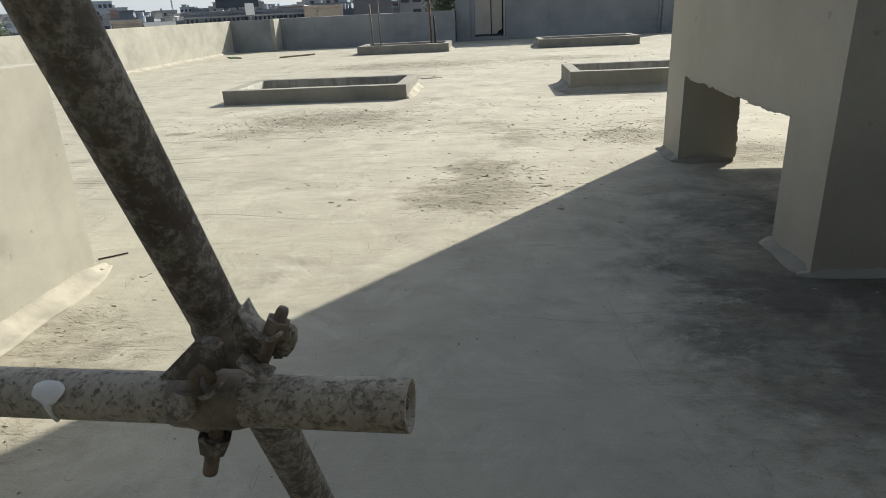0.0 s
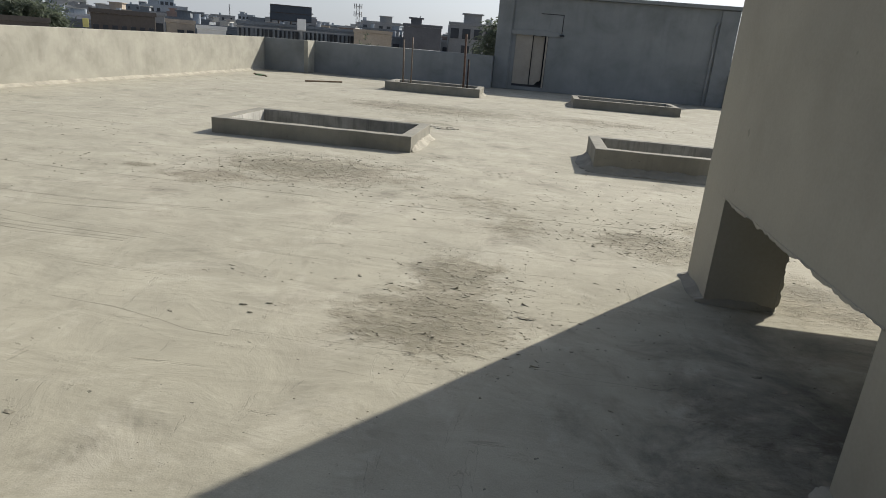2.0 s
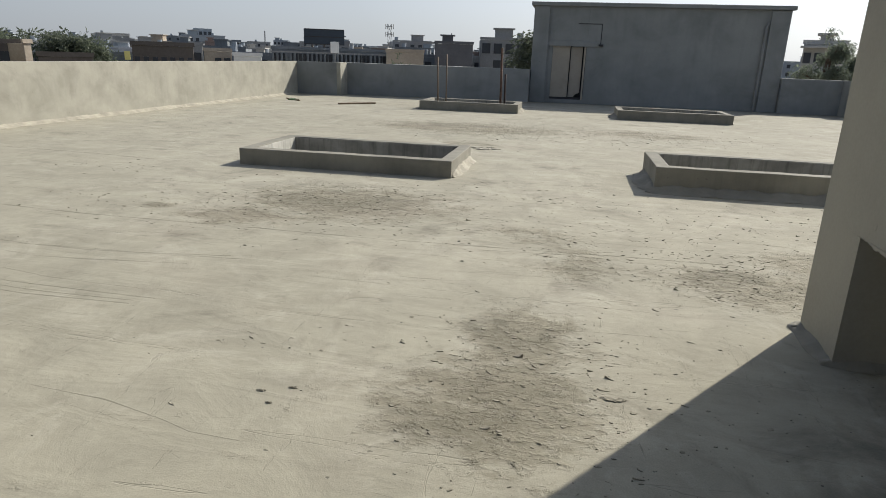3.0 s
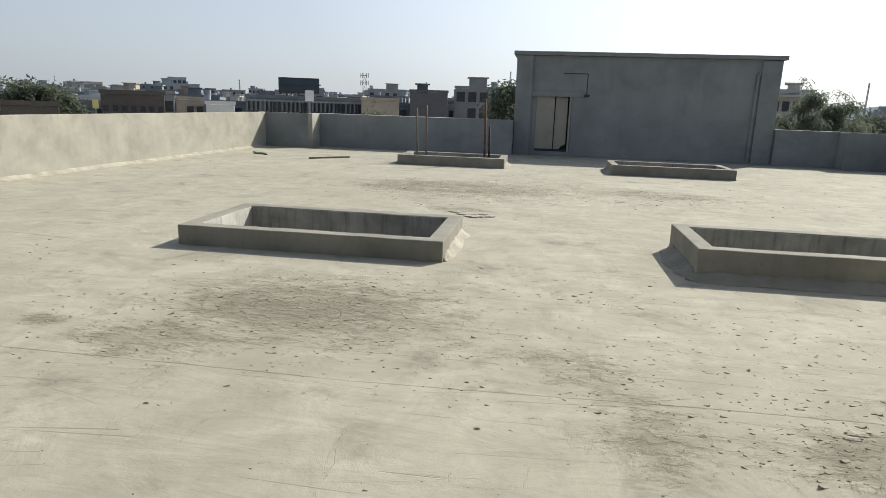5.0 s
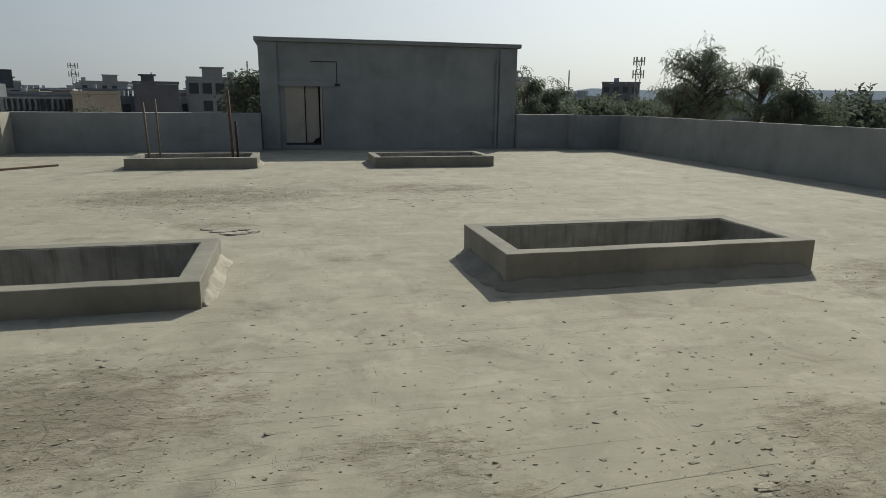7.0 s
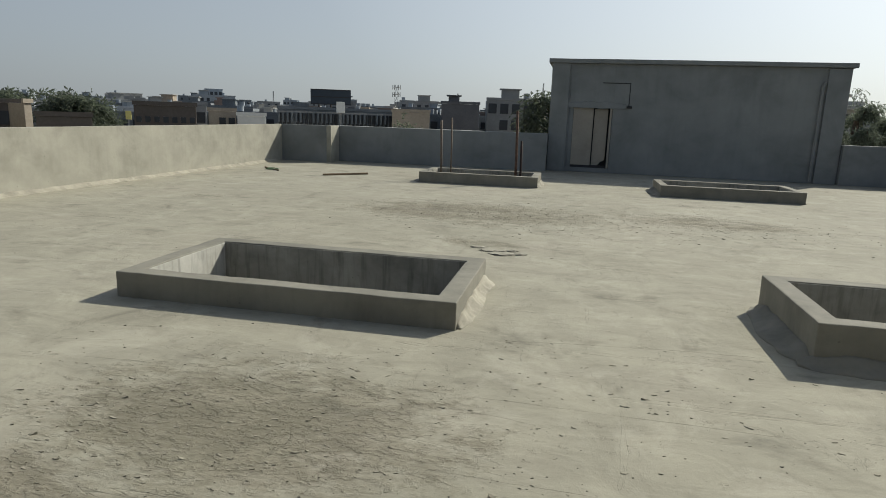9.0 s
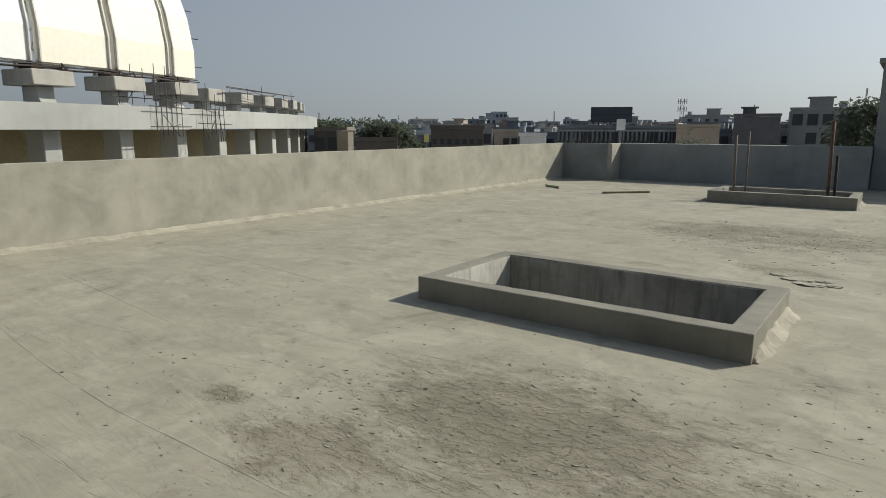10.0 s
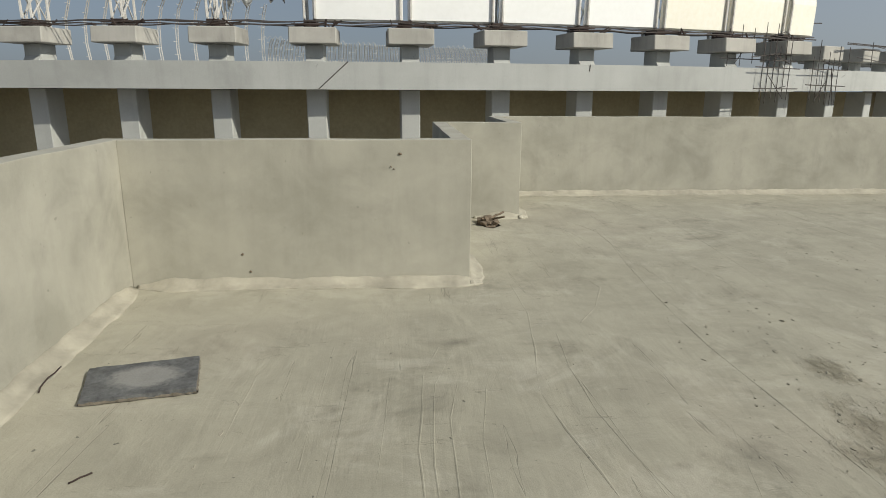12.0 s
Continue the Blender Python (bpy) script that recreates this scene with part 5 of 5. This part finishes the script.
def torn_sheet():
    e = thing("torn_sheet", "torn white sheet hanging from the unfinished stadium roof", "sheet", (CENTRE.x, CENTRE.y, 0))
    bm = bmesh.new()
    rows = []
    for i in range(13):
        phi = STEP * (-1.52 + 0.62 * i / 12)
        row = []
        for j in range(9):
            low = 6.5 + 0.9 * abs(math.sin(i * 0.75)) + (0.8 if 5 < i < 9 else 0)
            z = 12.5 + (low - 12.5) * j / 8
            row.append(bm.verts.new(ringpt(phi, 97.5 + 0.25 * math.sin(i * 1.3 + j * 0.5), z)))
        rows.append(row)
    for a, b in zip(rows, rows[1:]):
        for j in range(8):
            bm.faces.new((a[j], a[j + 1], b[j + 1], b[j]))
    r = bmesh.ops.solidify(bm, geom=bm.faces[:], thickness=0.04)
    part("cloth", bm, SHEET, e, smooth=True)


torn_sheet()


def site_scaffold(phi0, phi1, z0, z1, r, label, decks=(3.3,)):
    e = thing("site_scaffold", label, "scaffold", (CENTRE.x, CENTRE.y, 0))
    rnd = random.Random(int(abs(phi0) * 1000))
    n = 5
    for i in range(n + 1):
        phi = phi0 + (phi1 - phi0) * i / n
        top = z1 + rnd.uniform(-0.8, 0.9)
        part("upright", tube([ringpt(phi, r, z0 + rnd.uniform(0, 0.7)), ringpt(phi + 0.001, r - 0.1, top)], 0.028, 5), DARKSTEEL, e)
    for z in decks:
        part("ledger", tube([ringpt(phi0 - 0.008, r + 0.1, z), ringpt(phi1 + 0.01, r + 0.1, z + rnd.uniform(-0.1, 0.1))], 0.04, 5), DARKSTEEL, e)
    for i in range(4):
        a, b = rnd.uniform(phi0, phi1), rnd.uniform(phi0, phi1)
        part("brace", tube([ringpt(a, r + 0.15, rnd.uniform(z0, z1)), ringpt(b, r + 0.15, rnd.uniform(z0, z1))], 0.03, 5), DARKSTEEL, e)
    return e


site_scaffold(STEP * 4.6, STEP * 5.05, 0.6, 5.4, 100.8, "thin dark site scaffold standing against the ring beam", (1.7, 3.25, 5.3))
site_scaffold(STEP * 5.45, STEP * 5.95, 0.3, 4.6, 100.9, "thin dark site scaffold at the ring beam's joint", (2.0, 3.2))
site_scaffold(STEP * 4.3, STEP * 5.3, 3.1, 6.0, 99.2, "thin dark site scaffold between the pier caps", (3.9,))
site_scaffold(STEP * 6.6, STEP * 9.5, 3.1, 5.5, 99.3, "long dark scaffold poles over the far pier caps", (5.35, 5.45))


def roof_edge_poles():
    e = thing("edge_scaffold", "dark scaffold poles along the open end of the white roof", "scaffold", (CENTRE.x, CENTRE.y, 0))
    for z, r in ((6.9, 97.5), (9.4, 97.3), (11.8, 96.8), (14.2, 96.0), (16.6, 94.6)):
        part("pole", tube([ringpt(STEP * 5.75, r, z), ringpt(STEP * 6.25, r + 0.3, z + 0.15)], 0.05, 5), DARKSTEEL, e)
        part("pole", tube([ringpt(STEP * 5.96, r + 0.4, z - 0.8), ringpt(STEP * 5.96, r - 0.3, z + 2.0)], 0.04, 5), DARKSTEEL, e)


roof_edge_poles()


def far_trusses():
    """Bare roof trusses of the stadium's far side, seen through the unfinished bays."""
    e = thing("far_roof_truss", "pale bare lattice roof trusses on the stadium's far side", "truss", (CENTRE.x, CENTRE.y, 0))
    for k in range(-54, 31):
        if k < -14 and k % 3:
            continue
        phi = math.pi - radians(1.13) * (k - 5)
        tall = 25.0 if k < -14 else 13.6 - 0.06 * k
        prof = [(92.0, 3.0), (93.6, 3 + tall * 0.2), (94.6, 3 + tall * 0.42), (94.2, 3 + tall * 0.66), (91.5, 3 + tall * 0.88), (88.0, 3 + tall)]
        bm = bmesh.new()
        wide = 0.0105
        one = [ringpt(phi - wide / 2, r, z) for r, z in prof]
        two = [ringpt(phi + wide / 2, r - 0.6, z) for r, z in prof]
        tube(one, 0.13, 4, bm)
        tube(two, 0.13, 4, bm)
        for j in range(len(prof) - 1):
            n = 3
            for q in range(n):
                a, b = one[j].lerp(one[j + 1], q / n), two[j].lerp(two[j + 1], q / n)
                tube([a, b], 0.08, 4, bm)
                tube([a, two[j].lerp(two[j + 1], (q + 1) / n)], 0.06, 4, bm)
                if (k + j + q) % 2:
                    tube([b, b + (b - a) * 1.3], 0.07, 4, bm)
        part("truss", bm, TRUSS, e)
        if k % 6 == 0:
            rail = [ringpt(phi + radians(1.13) * i * 0.5, prof[-1][0] - 0.4 * (i % 2), 3 + tall + 0.9 * (i % 2)) for i in range(9)]
            part("top_rail", tube(rail, 0.09, 4), TRUSS, e)
    part("far_stand", sweep(((94, GZ), (94, 3.2), (90, 3.2), (90, GZ)), math.pi - 0.7, math.pi + 0.7, 60), STAND, e, "far grey stand wall")


far_trusses()

# ---------------------------------------------------------------- town
WIN = {}


def pane_mesh(w, h):
    key = (round(w, 1), round(h, 1))
    if key not in WIN:
        bm = box(-w / 2, w / 2, -0.12, 0.05, -h / 2, h / 2)
        me = bpy.data.meshes.new("window")
        bm.to_mesh(me)
        bm.free()
        me.materials.append(PANE)
        WIN[key] = me
    return WIN[key]


def building(az0, az1, el, dist, mat, label, floors=3, cols=4, twist=0.0, win=(1.4, 1.5), deep=12.0, hut=True, hut_wide=4.0, name="town_building", bands=False, base=GZ, rnd=random.Random(1), tank_on=True):
    """A flat-roofed town block, face towards the roof, with storeys, openings, parapet and a stair hut."""
    w = 2 * dist * math.tan(radians(az1 - az0) / 2)
    top = 1.57 + dist * math.tan(radians(el))
    az = (az0 + az1) / 2
    c = polar(az, dist, base)
    e = thing(name, label, "building", c, -az + twist)
    H = top - base
    part("wall", box(-w / 2, w / 2, 0, deep, 0, H, 0.04), mat, e)
    part("roof_parapet", box(-w / 2 - 0.15, w / 2 + 0.15, -0.15, 0.15, H + 0.01, H + 0.5), mat, e)
    fh = min(3.3, H / max(1, floors))
    ww, wh = win
    if cols:
        me = pane_mesh(min(ww, 0.7 * w / cols), wh)
        for f in range(floors):
            z = H - 1.7 - f * fh
            if z < 1:
                break
            for k in range(cols):
                if rnd.random() < 0.9:
                    shared("window", me, e, pose(-w / 2 + (k + 0.5) * w / cols, 0.0, z))
    if bands:
        for f in range(floors + 1):
            z = H - f * fh
            part("balcony_slab", box(-w / 2 - 0.3, w / 2 + 0.3, -1.2, -0.02, z - 0.5, z - 0.25), PALE_T, e)
    if hut:
        hw = min(hut_wide, w * 0.3)
        x = rnd.uniform(-0.25, 0.25) * w
        part("stair_hut", box(x - hw / 2, x + hw / 2, 1.5, 5, H + 0.01, H + 0.5 + 0.47 * min(hw, 4.0)), mat, e)
        part("hut_roof", box(x - hw / 2 - 0.4, x + hw / 2 + 0.4, 1.1, 5.4, H + 0.51 + 0.47 * min(hw, 4.0), H + 0.72 + 0.47 * min(hw, 4.0)), PALE_T if rnd.random() < 0.5 else mat, e)
    if tank_on and w > 6:
        x = rnd.uniform(-0.4, 0.4) * w
        part("roof_tank", tube([(x, 3, H + 0.02), (x, 3, H + 1.6)], 0.7, 12), BLUE_T, e)
    return e


building(-37.35, -32.7, -0.02, 88, BROWN_T, "long dark brown two-storey town building with small windows", 2, 7, 0, (0.6, 0.7), hut=False, tank_on=False)
building(-33.05, -29.7, 0.9, 330, BLUE_T, "large hazy blue-grey town block", 6, 7, 6)
building(-32.1, -30.7, 1.4, 345, BLUE_T, "tall hazy blue-grey tower block", 7, 4, 6, hut=False, tank_on=False)
building(-26.2, -16.0, 0.08, 122, SLATE_T, "long low arcade building with white piers and dark openings", 1, 28, 3, (1.0, 2.0), hut=False, tank_on=False)
building(-22.0, -19.6, 0.75, 150, GREY_T, "small grey block with a lift tower", 2, 3, 0)
building(-15.8, -12.4, 1.05, 240, GREY_T, "grey town block with rooftop huts", 5, 5, 8)
building(-16.4, -13.1, 0.15, 110, TAN_T, "low tan flat-roofed house", 1, 0, 0, hut=False, tank_on=False)
building(-12.1, -8.75, 1.0, 125, DARK_T, "plain dark square block with a small roof hut", 0, 0, 0, tank_on=False, hut_wide=2.1)
building(-8.1, -3.0, 1.45, 135, GREY_T, "unfinished framed block with open floors", 4, 5, 4, (3.2, 2.0), bands=False)
building(-8.7, -8.0, 0.2, 145, PINK_T, "narrow brick house between taller blocks", 2, 1, 0, hut=False, tank_on=False)
building(18.0, 20.9, 1.75, 95, PALE_T, "tall pale banded apartment block behind a tree", 5, 4, 0, (2.6, 1.3), bands=True)
building(27.0, 30.1, 1.5, 190, DARK_T, "dark office block with a pale roof line", 3, 4, 0, hut=False)
building(-47.6, -44.5, -0.2, 92, BROWN_T, "brown brick ruin with a broken gable", 2, 3, 0, (1.2, 1.6), hut=False, tank_on=False)
# sunlit end of the brown ruin, its sunlight given as tan colour
building(-44.75, -44.15, -0.17, 90, TAN_T, "brick wall end with sunlight put into its tan colour", 1, 0, 35, hut=False, tank_on=False, deep=3)
building(-44.0, -40.3, -1.08, 80, BROWN_T, "low dark brown wall along a yard", 1, 0, 0, hut=False, tank_on=False, deep=4)
building(-32.9, -31.9, 0.1, 100, GREY_T, "narrow grey house with a roof room", 2, 1, 0, hut=False, tank_on=False)
building(-31.8, -29.6, -0.3, 105, TAN_T, "pale yellow painted shop house", 1, 3, 0, hut=False, tank_on=False)
building(-29.5, -27.2, -0.62, 95, BILLWHITE, "low white flat-roofed shed", 1, 0, 0, hut=False, tank_on=False)


def arcade_piers():
    c = polar(-21.1, 121, GZ)
    e = thing("white_arcade", "row of white piers on a long low building", "arcade", c, 21.1 + 3)
    H = 1.57 + 121 * math.tan(radians(-0.2)) + 14
    bm = box(-0.15, 0.15, -0.4, 0.0, H - 1.7, H)
    me = bpy.data.meshes.new("pier")
    bm.to_mesh(me)
    bm.free()
    me.materials.append(SLATE_T)
    for k in range(29):
        if k in (6, 7, 13, 21, 22, 26):
            continue
        shared("pier", me, e, pose(-10.6 + k * 0.77, -0.2, 0))
    part("cornice", box(-11, 11, -0.6, 0.0, H + 0.01, H + 0.25), GREY_T, e)


arcade_piers()


def billboard():
    d = 140
    c = polar(-21.75, d, GZ)
    e = thing("billboard", "dark blue-grey billboard seen from behind on steel posts", "billboard", c, 21.75)
    z1, z0 = 1.57 + d * math.tan(radians(1.85)) + 14, 1.57 + d * math.tan(radians(0.55)) + 14
    w = d * math.tan(radians(1.72))
    part("panel", box(-w, w, 0, 0.35, z0, z1, 0.03), BILL, e)
    for x in (-w * 0.6, 0, w * 0.6):
        part("post", tube([(x, 0.6, 0), (x, 0.6, z1 - 0.3)], 0.2, 6), DARKSTEEL, e)
    for z in (z0 + 0.1, (z0 + z1) / 2, z1 - 0.1):
        part("rail", box(-w, w, -0.12, -0.003, z - 0.07, z + 0.07), DARKSTEEL, e)
    s = thing("white_sign", "small white upright sign on a rooftop", "sign", polar(-20.9, 118, GZ), 20.9)
    h0 = 1.57 + 118 * math.tan(radians(-0.1)) + 14
    part("sign_panel", box(-0.75, 0.75, 0, 0.3, h0, h0 + 1.9, 0.03), BILLWHITE, s)
    part("sign_post", box(-0.2, 0.2, 0.32, 0.6, 0, h0 + 2.0), GREY_T, s)
    y = thing("yellow_sign", "small yellow painted sign board on a shop roof", "sign", polar(-37.75, 86, GZ), 37.75)
    part("sign_panel", box(-0.32, 0.32, 0, 0.12, 13.8, 14.8, 0.02), YELLOW, y)
    part("sign_post", box(-0.08, 0.08, 0.13, 0.3, 0, 14.5), GREY_T, y)


billboard()


def town_fill():
    rnd = random.Random(21)
    labels = {0: "grey flat-roofed concrete town house", 1: "pale blue-grey flat-roofed town house", 3: "tan plastered flat-roofed town house", 4: "pale painted flat-roofed town house", 5: "brick-pink plastered flat-roofed town house", 7: "slate-grey flat-roofed town house"}
    for ring, (d0, d1, e0, e1, n) in enumerate(((130, 190, -0.8, 0.0, 34), (200, 300, -0.2, 0.5, 52), (330, 480, 0.1, 0.8, 60))):
        for k in range(n):
            az = -52 + (k + rnd.uniform(0.1, 0.9)) * 52 / n
            d = rnd.uniform(d0, d1)
            half = math.degrees(rnd.uniform(2.5, 3.5 + 2.0 * (ring + 1)) / d)
            # farthest ring favours blue-grey: haze put into the house colours
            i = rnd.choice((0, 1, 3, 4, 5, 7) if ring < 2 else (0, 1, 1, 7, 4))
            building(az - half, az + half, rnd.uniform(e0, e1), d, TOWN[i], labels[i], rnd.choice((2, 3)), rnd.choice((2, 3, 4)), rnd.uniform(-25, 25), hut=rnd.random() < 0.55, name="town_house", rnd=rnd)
    for k in range(14):
        az = 14 + (k + rnd.uniform(0, 0.8)) * 2.6
        d = rnd.uniform(260, 420)
        half = math.degrees(rnd.uniform(5, 10) / d)
        # these distant houses are coloured for haze too
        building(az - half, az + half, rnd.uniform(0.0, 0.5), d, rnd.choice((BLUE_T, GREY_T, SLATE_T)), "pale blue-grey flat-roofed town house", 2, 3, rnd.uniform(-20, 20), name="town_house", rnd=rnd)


town_fill()


def mast(az, el, dist, w, label, arms=True):
    c = polar(az, dist, GZ)
    e = thing("radio_mast", label, "mast", c, -az)
    H = 1.57 + dist * math.tan(radians(el)) + 14
    bm = bmesh.new()
    legs = [(-w, -w), (w, -w), (w, w), (-w, w)]
    n = max(8, int((H - 8) / (2.4 * w)))
    for x, y in legs:
        tube([(x, y, 0), (x * 0.6, y * 0.6, H)], 0.09, 4, bm)
    for k in range(n):
        z0, z1 = H * k / n, H * (k + 1) / n
        f0, f1 = 1 - 0.4 * k / n, 1 - 0.4 * (k + 1) / n
        for q in range(4):
            a, b = legs[q], legs[(q + 1) % 4]
            tube([(a[0] * f0, a[1] * f0, z0), (b[0] * f1, b[1] * f1, z1)], 0.05, 4, bm)
            tube([(a[0] * f0, a[1] * f0, z0), (b[0] * f0, b[1] * f0, z0)], 0.05, 4, bm)
    part("lattice", bm, GREY_T, e)
    if arms:
        for k in range(5):
            a = k * math.pi / 3
            for z in (H - 0.7, H - 2.9):
                part("antenna", box(math.cos(a) * w * 1.6 - 0.11, math.cos(a) * w * 1.6 + 0.11, math.sin(a) * w * 1.6 - 0.1, math.sin(a) * w * 1.6 + 0.1, z - 0.7, z + 0.7), PALE_T, e)
        for z in (H - 0.7, H - 2.9):
            part("antenna_ring", tube([(w * 1.5 * math.cos(q * math.pi / 4), w * 1.5 * math.sin(q * math.pi / 4), z) for q in range(9)], 0.06, 4), GREY_T, e)


mast(-16.1, 2.45, 200, 0.7, "grey lattice radio mast with panel antennas on the skyline")
mast(29.9, 3.65, 120, 0.55, "tall grey lattice radio mast with panel antennas above the trees")
mast(-47.2, 1.35, 260, 0.5, "slim hazy radio mast on the skyline", False)
mast(-3.3, 3.0, 170, 0.18, "thin whip mast behind the rooftop room", False)
mast(24.2, 2.6, 160, 0.16, "thin whip mast on the skyline", False)
mast(-10.7, 1.9, 190, 0.15, "thin whip mast on the skyline", False)
mast(-26.6, 1.5, 220, 0.2, "thin hazy mast on the skyline", False)

# ---------------------------------------------------------------- trees


def tree(az, el, dist, spread, seed, label, mat=None, count=2600, leaf=0.16, low=0.35, droop=0.0, lobes=9):
    """A tapered trunk with limbs and a loose crown of small leaf clumps."""
    rnd = random.Random(seed)
    c = polar(az, dist, GZ)
    e = thing("tree", label, "tree", c, rnd.uniform(0, 360))
    H = 1.57 + dist * math.tan(radians(el)) + 14
    bm = bmesh.new()
    lean = Vector((rnd.uniform(-0.06, 0.06), rnd.uniform(-0.06, 0.06), 1))
    trunk = [lean * (H * t) * 0.86 + Vector((0.25 * math.sin(t * 5 + seed), 0.2 * math.cos(t * 4), 0)) for t in (0, 0.2, 0.4, 0.6, 0.8, 1)]
    tube(trunk, 0.3, 8, bm, radii=[0.42, 0.34, 0.28, 0.2, 0.12, 0.05])
    tips = []
    for k in range(lobes * 2):
        t = rnd.uniform(low, 0.98)
        p = lean * (H * 0.86 * t)
        a = k * 2.4 + rnd.uniform(-0.4, 0.4)
        reach = spread * (0.3 + 0.72 * math.sin(math.pi * (0.14 + 0.76 * (t - low) / (0.98 - low)))) * rnd.uniform(0.6, 1.1)
        q = p + Vector((math.cos(a) * reach, math.sin(a) * reach, rnd.uniform(0.08, 0.16) * H * (1.1 - t) + 0.6))
        m = p.lerp(q, 0.5) + Vector((0, 0, 0.3))
        tube([p, m, q], 0.1, 5, bm, radii=[0.13, 0.08, 0.025])
        tips += [(q, reach * 0.42), (m, reach * 0.32)]
        for _ in range(3):
            s = m.lerp(q, rnd.random()) + Vector((rnd.uniform(-1, 1), rnd.uniform(-1, 1), rnd.uniform(-0.3, 0.9))) * reach * 0.3
            tube([m.lerp(q, 0.4), s], 0.03, 4, bm, radii=[0.05, 0.015])
            tips.append((s, reach * 0.26))
    tips.append((lean * (H * 0.93), spread * 0.3))
    part("trunk", bm, BARK, e)
    bm = bmesh.new()
    for _ in range(count // 10):
        q, r = rnd.choice(tips)
        v = Vector((rnd.gauss(0, 0.42), rnd.gauss(0, 0.42), rnd.gauss(0, 0.34)))
        if v.length > 0.85:
            v *= 0.85 * rnd.random() / v.length
        p = q + v * r
        way = (v + Vector((rnd.uniform(-0.6, 0.6), rnd.uniform(-0.6, 0.6), rnd.uniform(-0.2, 0.7)))).normalized()
        for i in range(10):
            way = (way + Vector((0, 0, -0.10 - 0.22 * droop))).normalized()
            p = p + way * leaf * 0.85
            if p.z > H:
                break
            d = (way + Vector((rnd.uniform(-0.9, 0.9), rnd.uniform(-0.9, 0.9), rnd.uniform(-0.9, 0.4)))).normalized()
            s = d.orthogonal().normalized()
            s.rotate(Matrix.Rotation(rnd.uniform(0, 6.28), 3, d))
            k = leaf * rnd.uniform(0.7, 1.5)
            n = d.cross(s)
            tip, mid = p + d * k * 2.1, p + d * k
            a, b, cc, dd = bm.verts.new(p), bm.verts.new(mid + s * k * 0.42 + n * k * 0.15), bm.verts.new(tip), bm.verts.new(mid - s * k * 0.42 + n * k * 0.15)
            bm.faces.new((a, b, cc))
            bm.faces.new((a, cc, dd))
    part("crown", bm, mat or LEAF, e)


tree(34.9, 6.9, 46, 2.9, 3, "tall loose grey-green tree with a ragged crown", None, 42000, 0.047, 0.66, 0.5, 20)
tree(32.5, 3.9, 47, 2.1, 4, "small loose tree beside a taller one", None, 18000, 0.05, 0.72, 0.4, 9)
tree(38.9, 5.3, 48, 2.2, 5, "loose feathery tree with an open crown", None, 24000, 0.047, 0.74, 0.5, 9)
tree(36.9, 3.0, 50, 2.3, 15, "dark bushy tree between taller ones", LEAFDARK, 16000, 0.07, 0.72, 0.2, 9)
tree(41.4, 3.2, 46, 2.3, 6, "low dark tree at the end of a row", LEAFDARK, 20000, 0.07, 0.72, 0.3, 9)
tree(20.2, 3.9, 55, 2.0, 7, "feathery green tree beside the rooftop room", None, 24000, 0.065, 0.72, 0.6, 9)
tree(22.6, 3.0, 56, 2.0, 8, "feathery green tree beside the rooftop room", None, 24000, 0.065, 0.72, 0.6, 9)
tree(25.4, 0.9, 75, 3.2, 9, "dark distant tree along the skyline", LEAFDARK, 9000, 0.17, 0.75)
tree(27.6, 0.7, 80, 3.2, 10, "dark distant tree along the skyline", LEAFDARK, 9000, 0.17, 0.75)
tree(30.4, 0.6, 82, 3.2, 11, "dark distant tree along the skyline", LEAFDARK, 9000, 0.17, 0.75)
tree(-2.2, 3.3, 70, 3.2, 12, "dark round tree behind the rooftop room", LEAFDARK, 12000, 0.16, 0.45, 0.1, 12)
tree(-41.6, 1.0, 110, 3.7, 13, "dark spreading tree in the town", LEAFDARK, 9000, 0.26, 0.5, 0.1, 12)
tree(-40.2, 0.45, 112, 2.6, 14, "dark bushy tree in the town", LEAFDARK, 6000, 0.26, 0.5)
tree(-45.2, 0.8, 190, 6.0, 16, "hazy distant tree on the skyline", LEAFDARK, 4000, 0.5, 0.5)
tree(-46.8, 0.7, 200, 6.0, 18, "hazy distant tree on the skyline", LEAFDARK, 4000, 0.5, 0.5)
tree(-15.0, 0.1, 90, 1.9, 17, "small dark bush behind the parapet", LEAFDARK, 3000, 0.16, 0.6)
for k in range(9):
    tree(44 + k * 2.4, 1.1 + 0.35 * math.sin(k * 2.1), 70 + 5 * (k % 3), 2.6, 30 + k, "dark distant tree along the skyline", LEAFDARK, 2600, 0.26, 0.5)


def hills():
    bm = bmesh.new()
    prev = None
    for k in range(61):
        az = -60 + k * 2.0
        z = 1.57 + 1500 * math.tan(radians(0.22 + 0.28 * noise.noise(Vector((az * 0.13, 0, 0))) + 0.75 * min(1.0, max(0.0, (az - 20) / 6))))
        a, b, c = polar(az, 1500), polar(az, 1500, z), polar(az, 1750)
        row = [bm.verts.new(v) for v in (a, b, c)]
        if prev:
            bm.faces.new((prev[0], prev[1], row[1], row[0]))
            bm.faces.new((prev[1], prev[2], row[2], row[1]))
        prev = row
    bmesh.ops.recalc_face_normals(bm, faces=bm.faces[:])
    structure(to_object("backdrop", bm, RIDGE), "low glowing blue-grey ridge along the horizon, haze in its colour", "distant ridge")


hills()
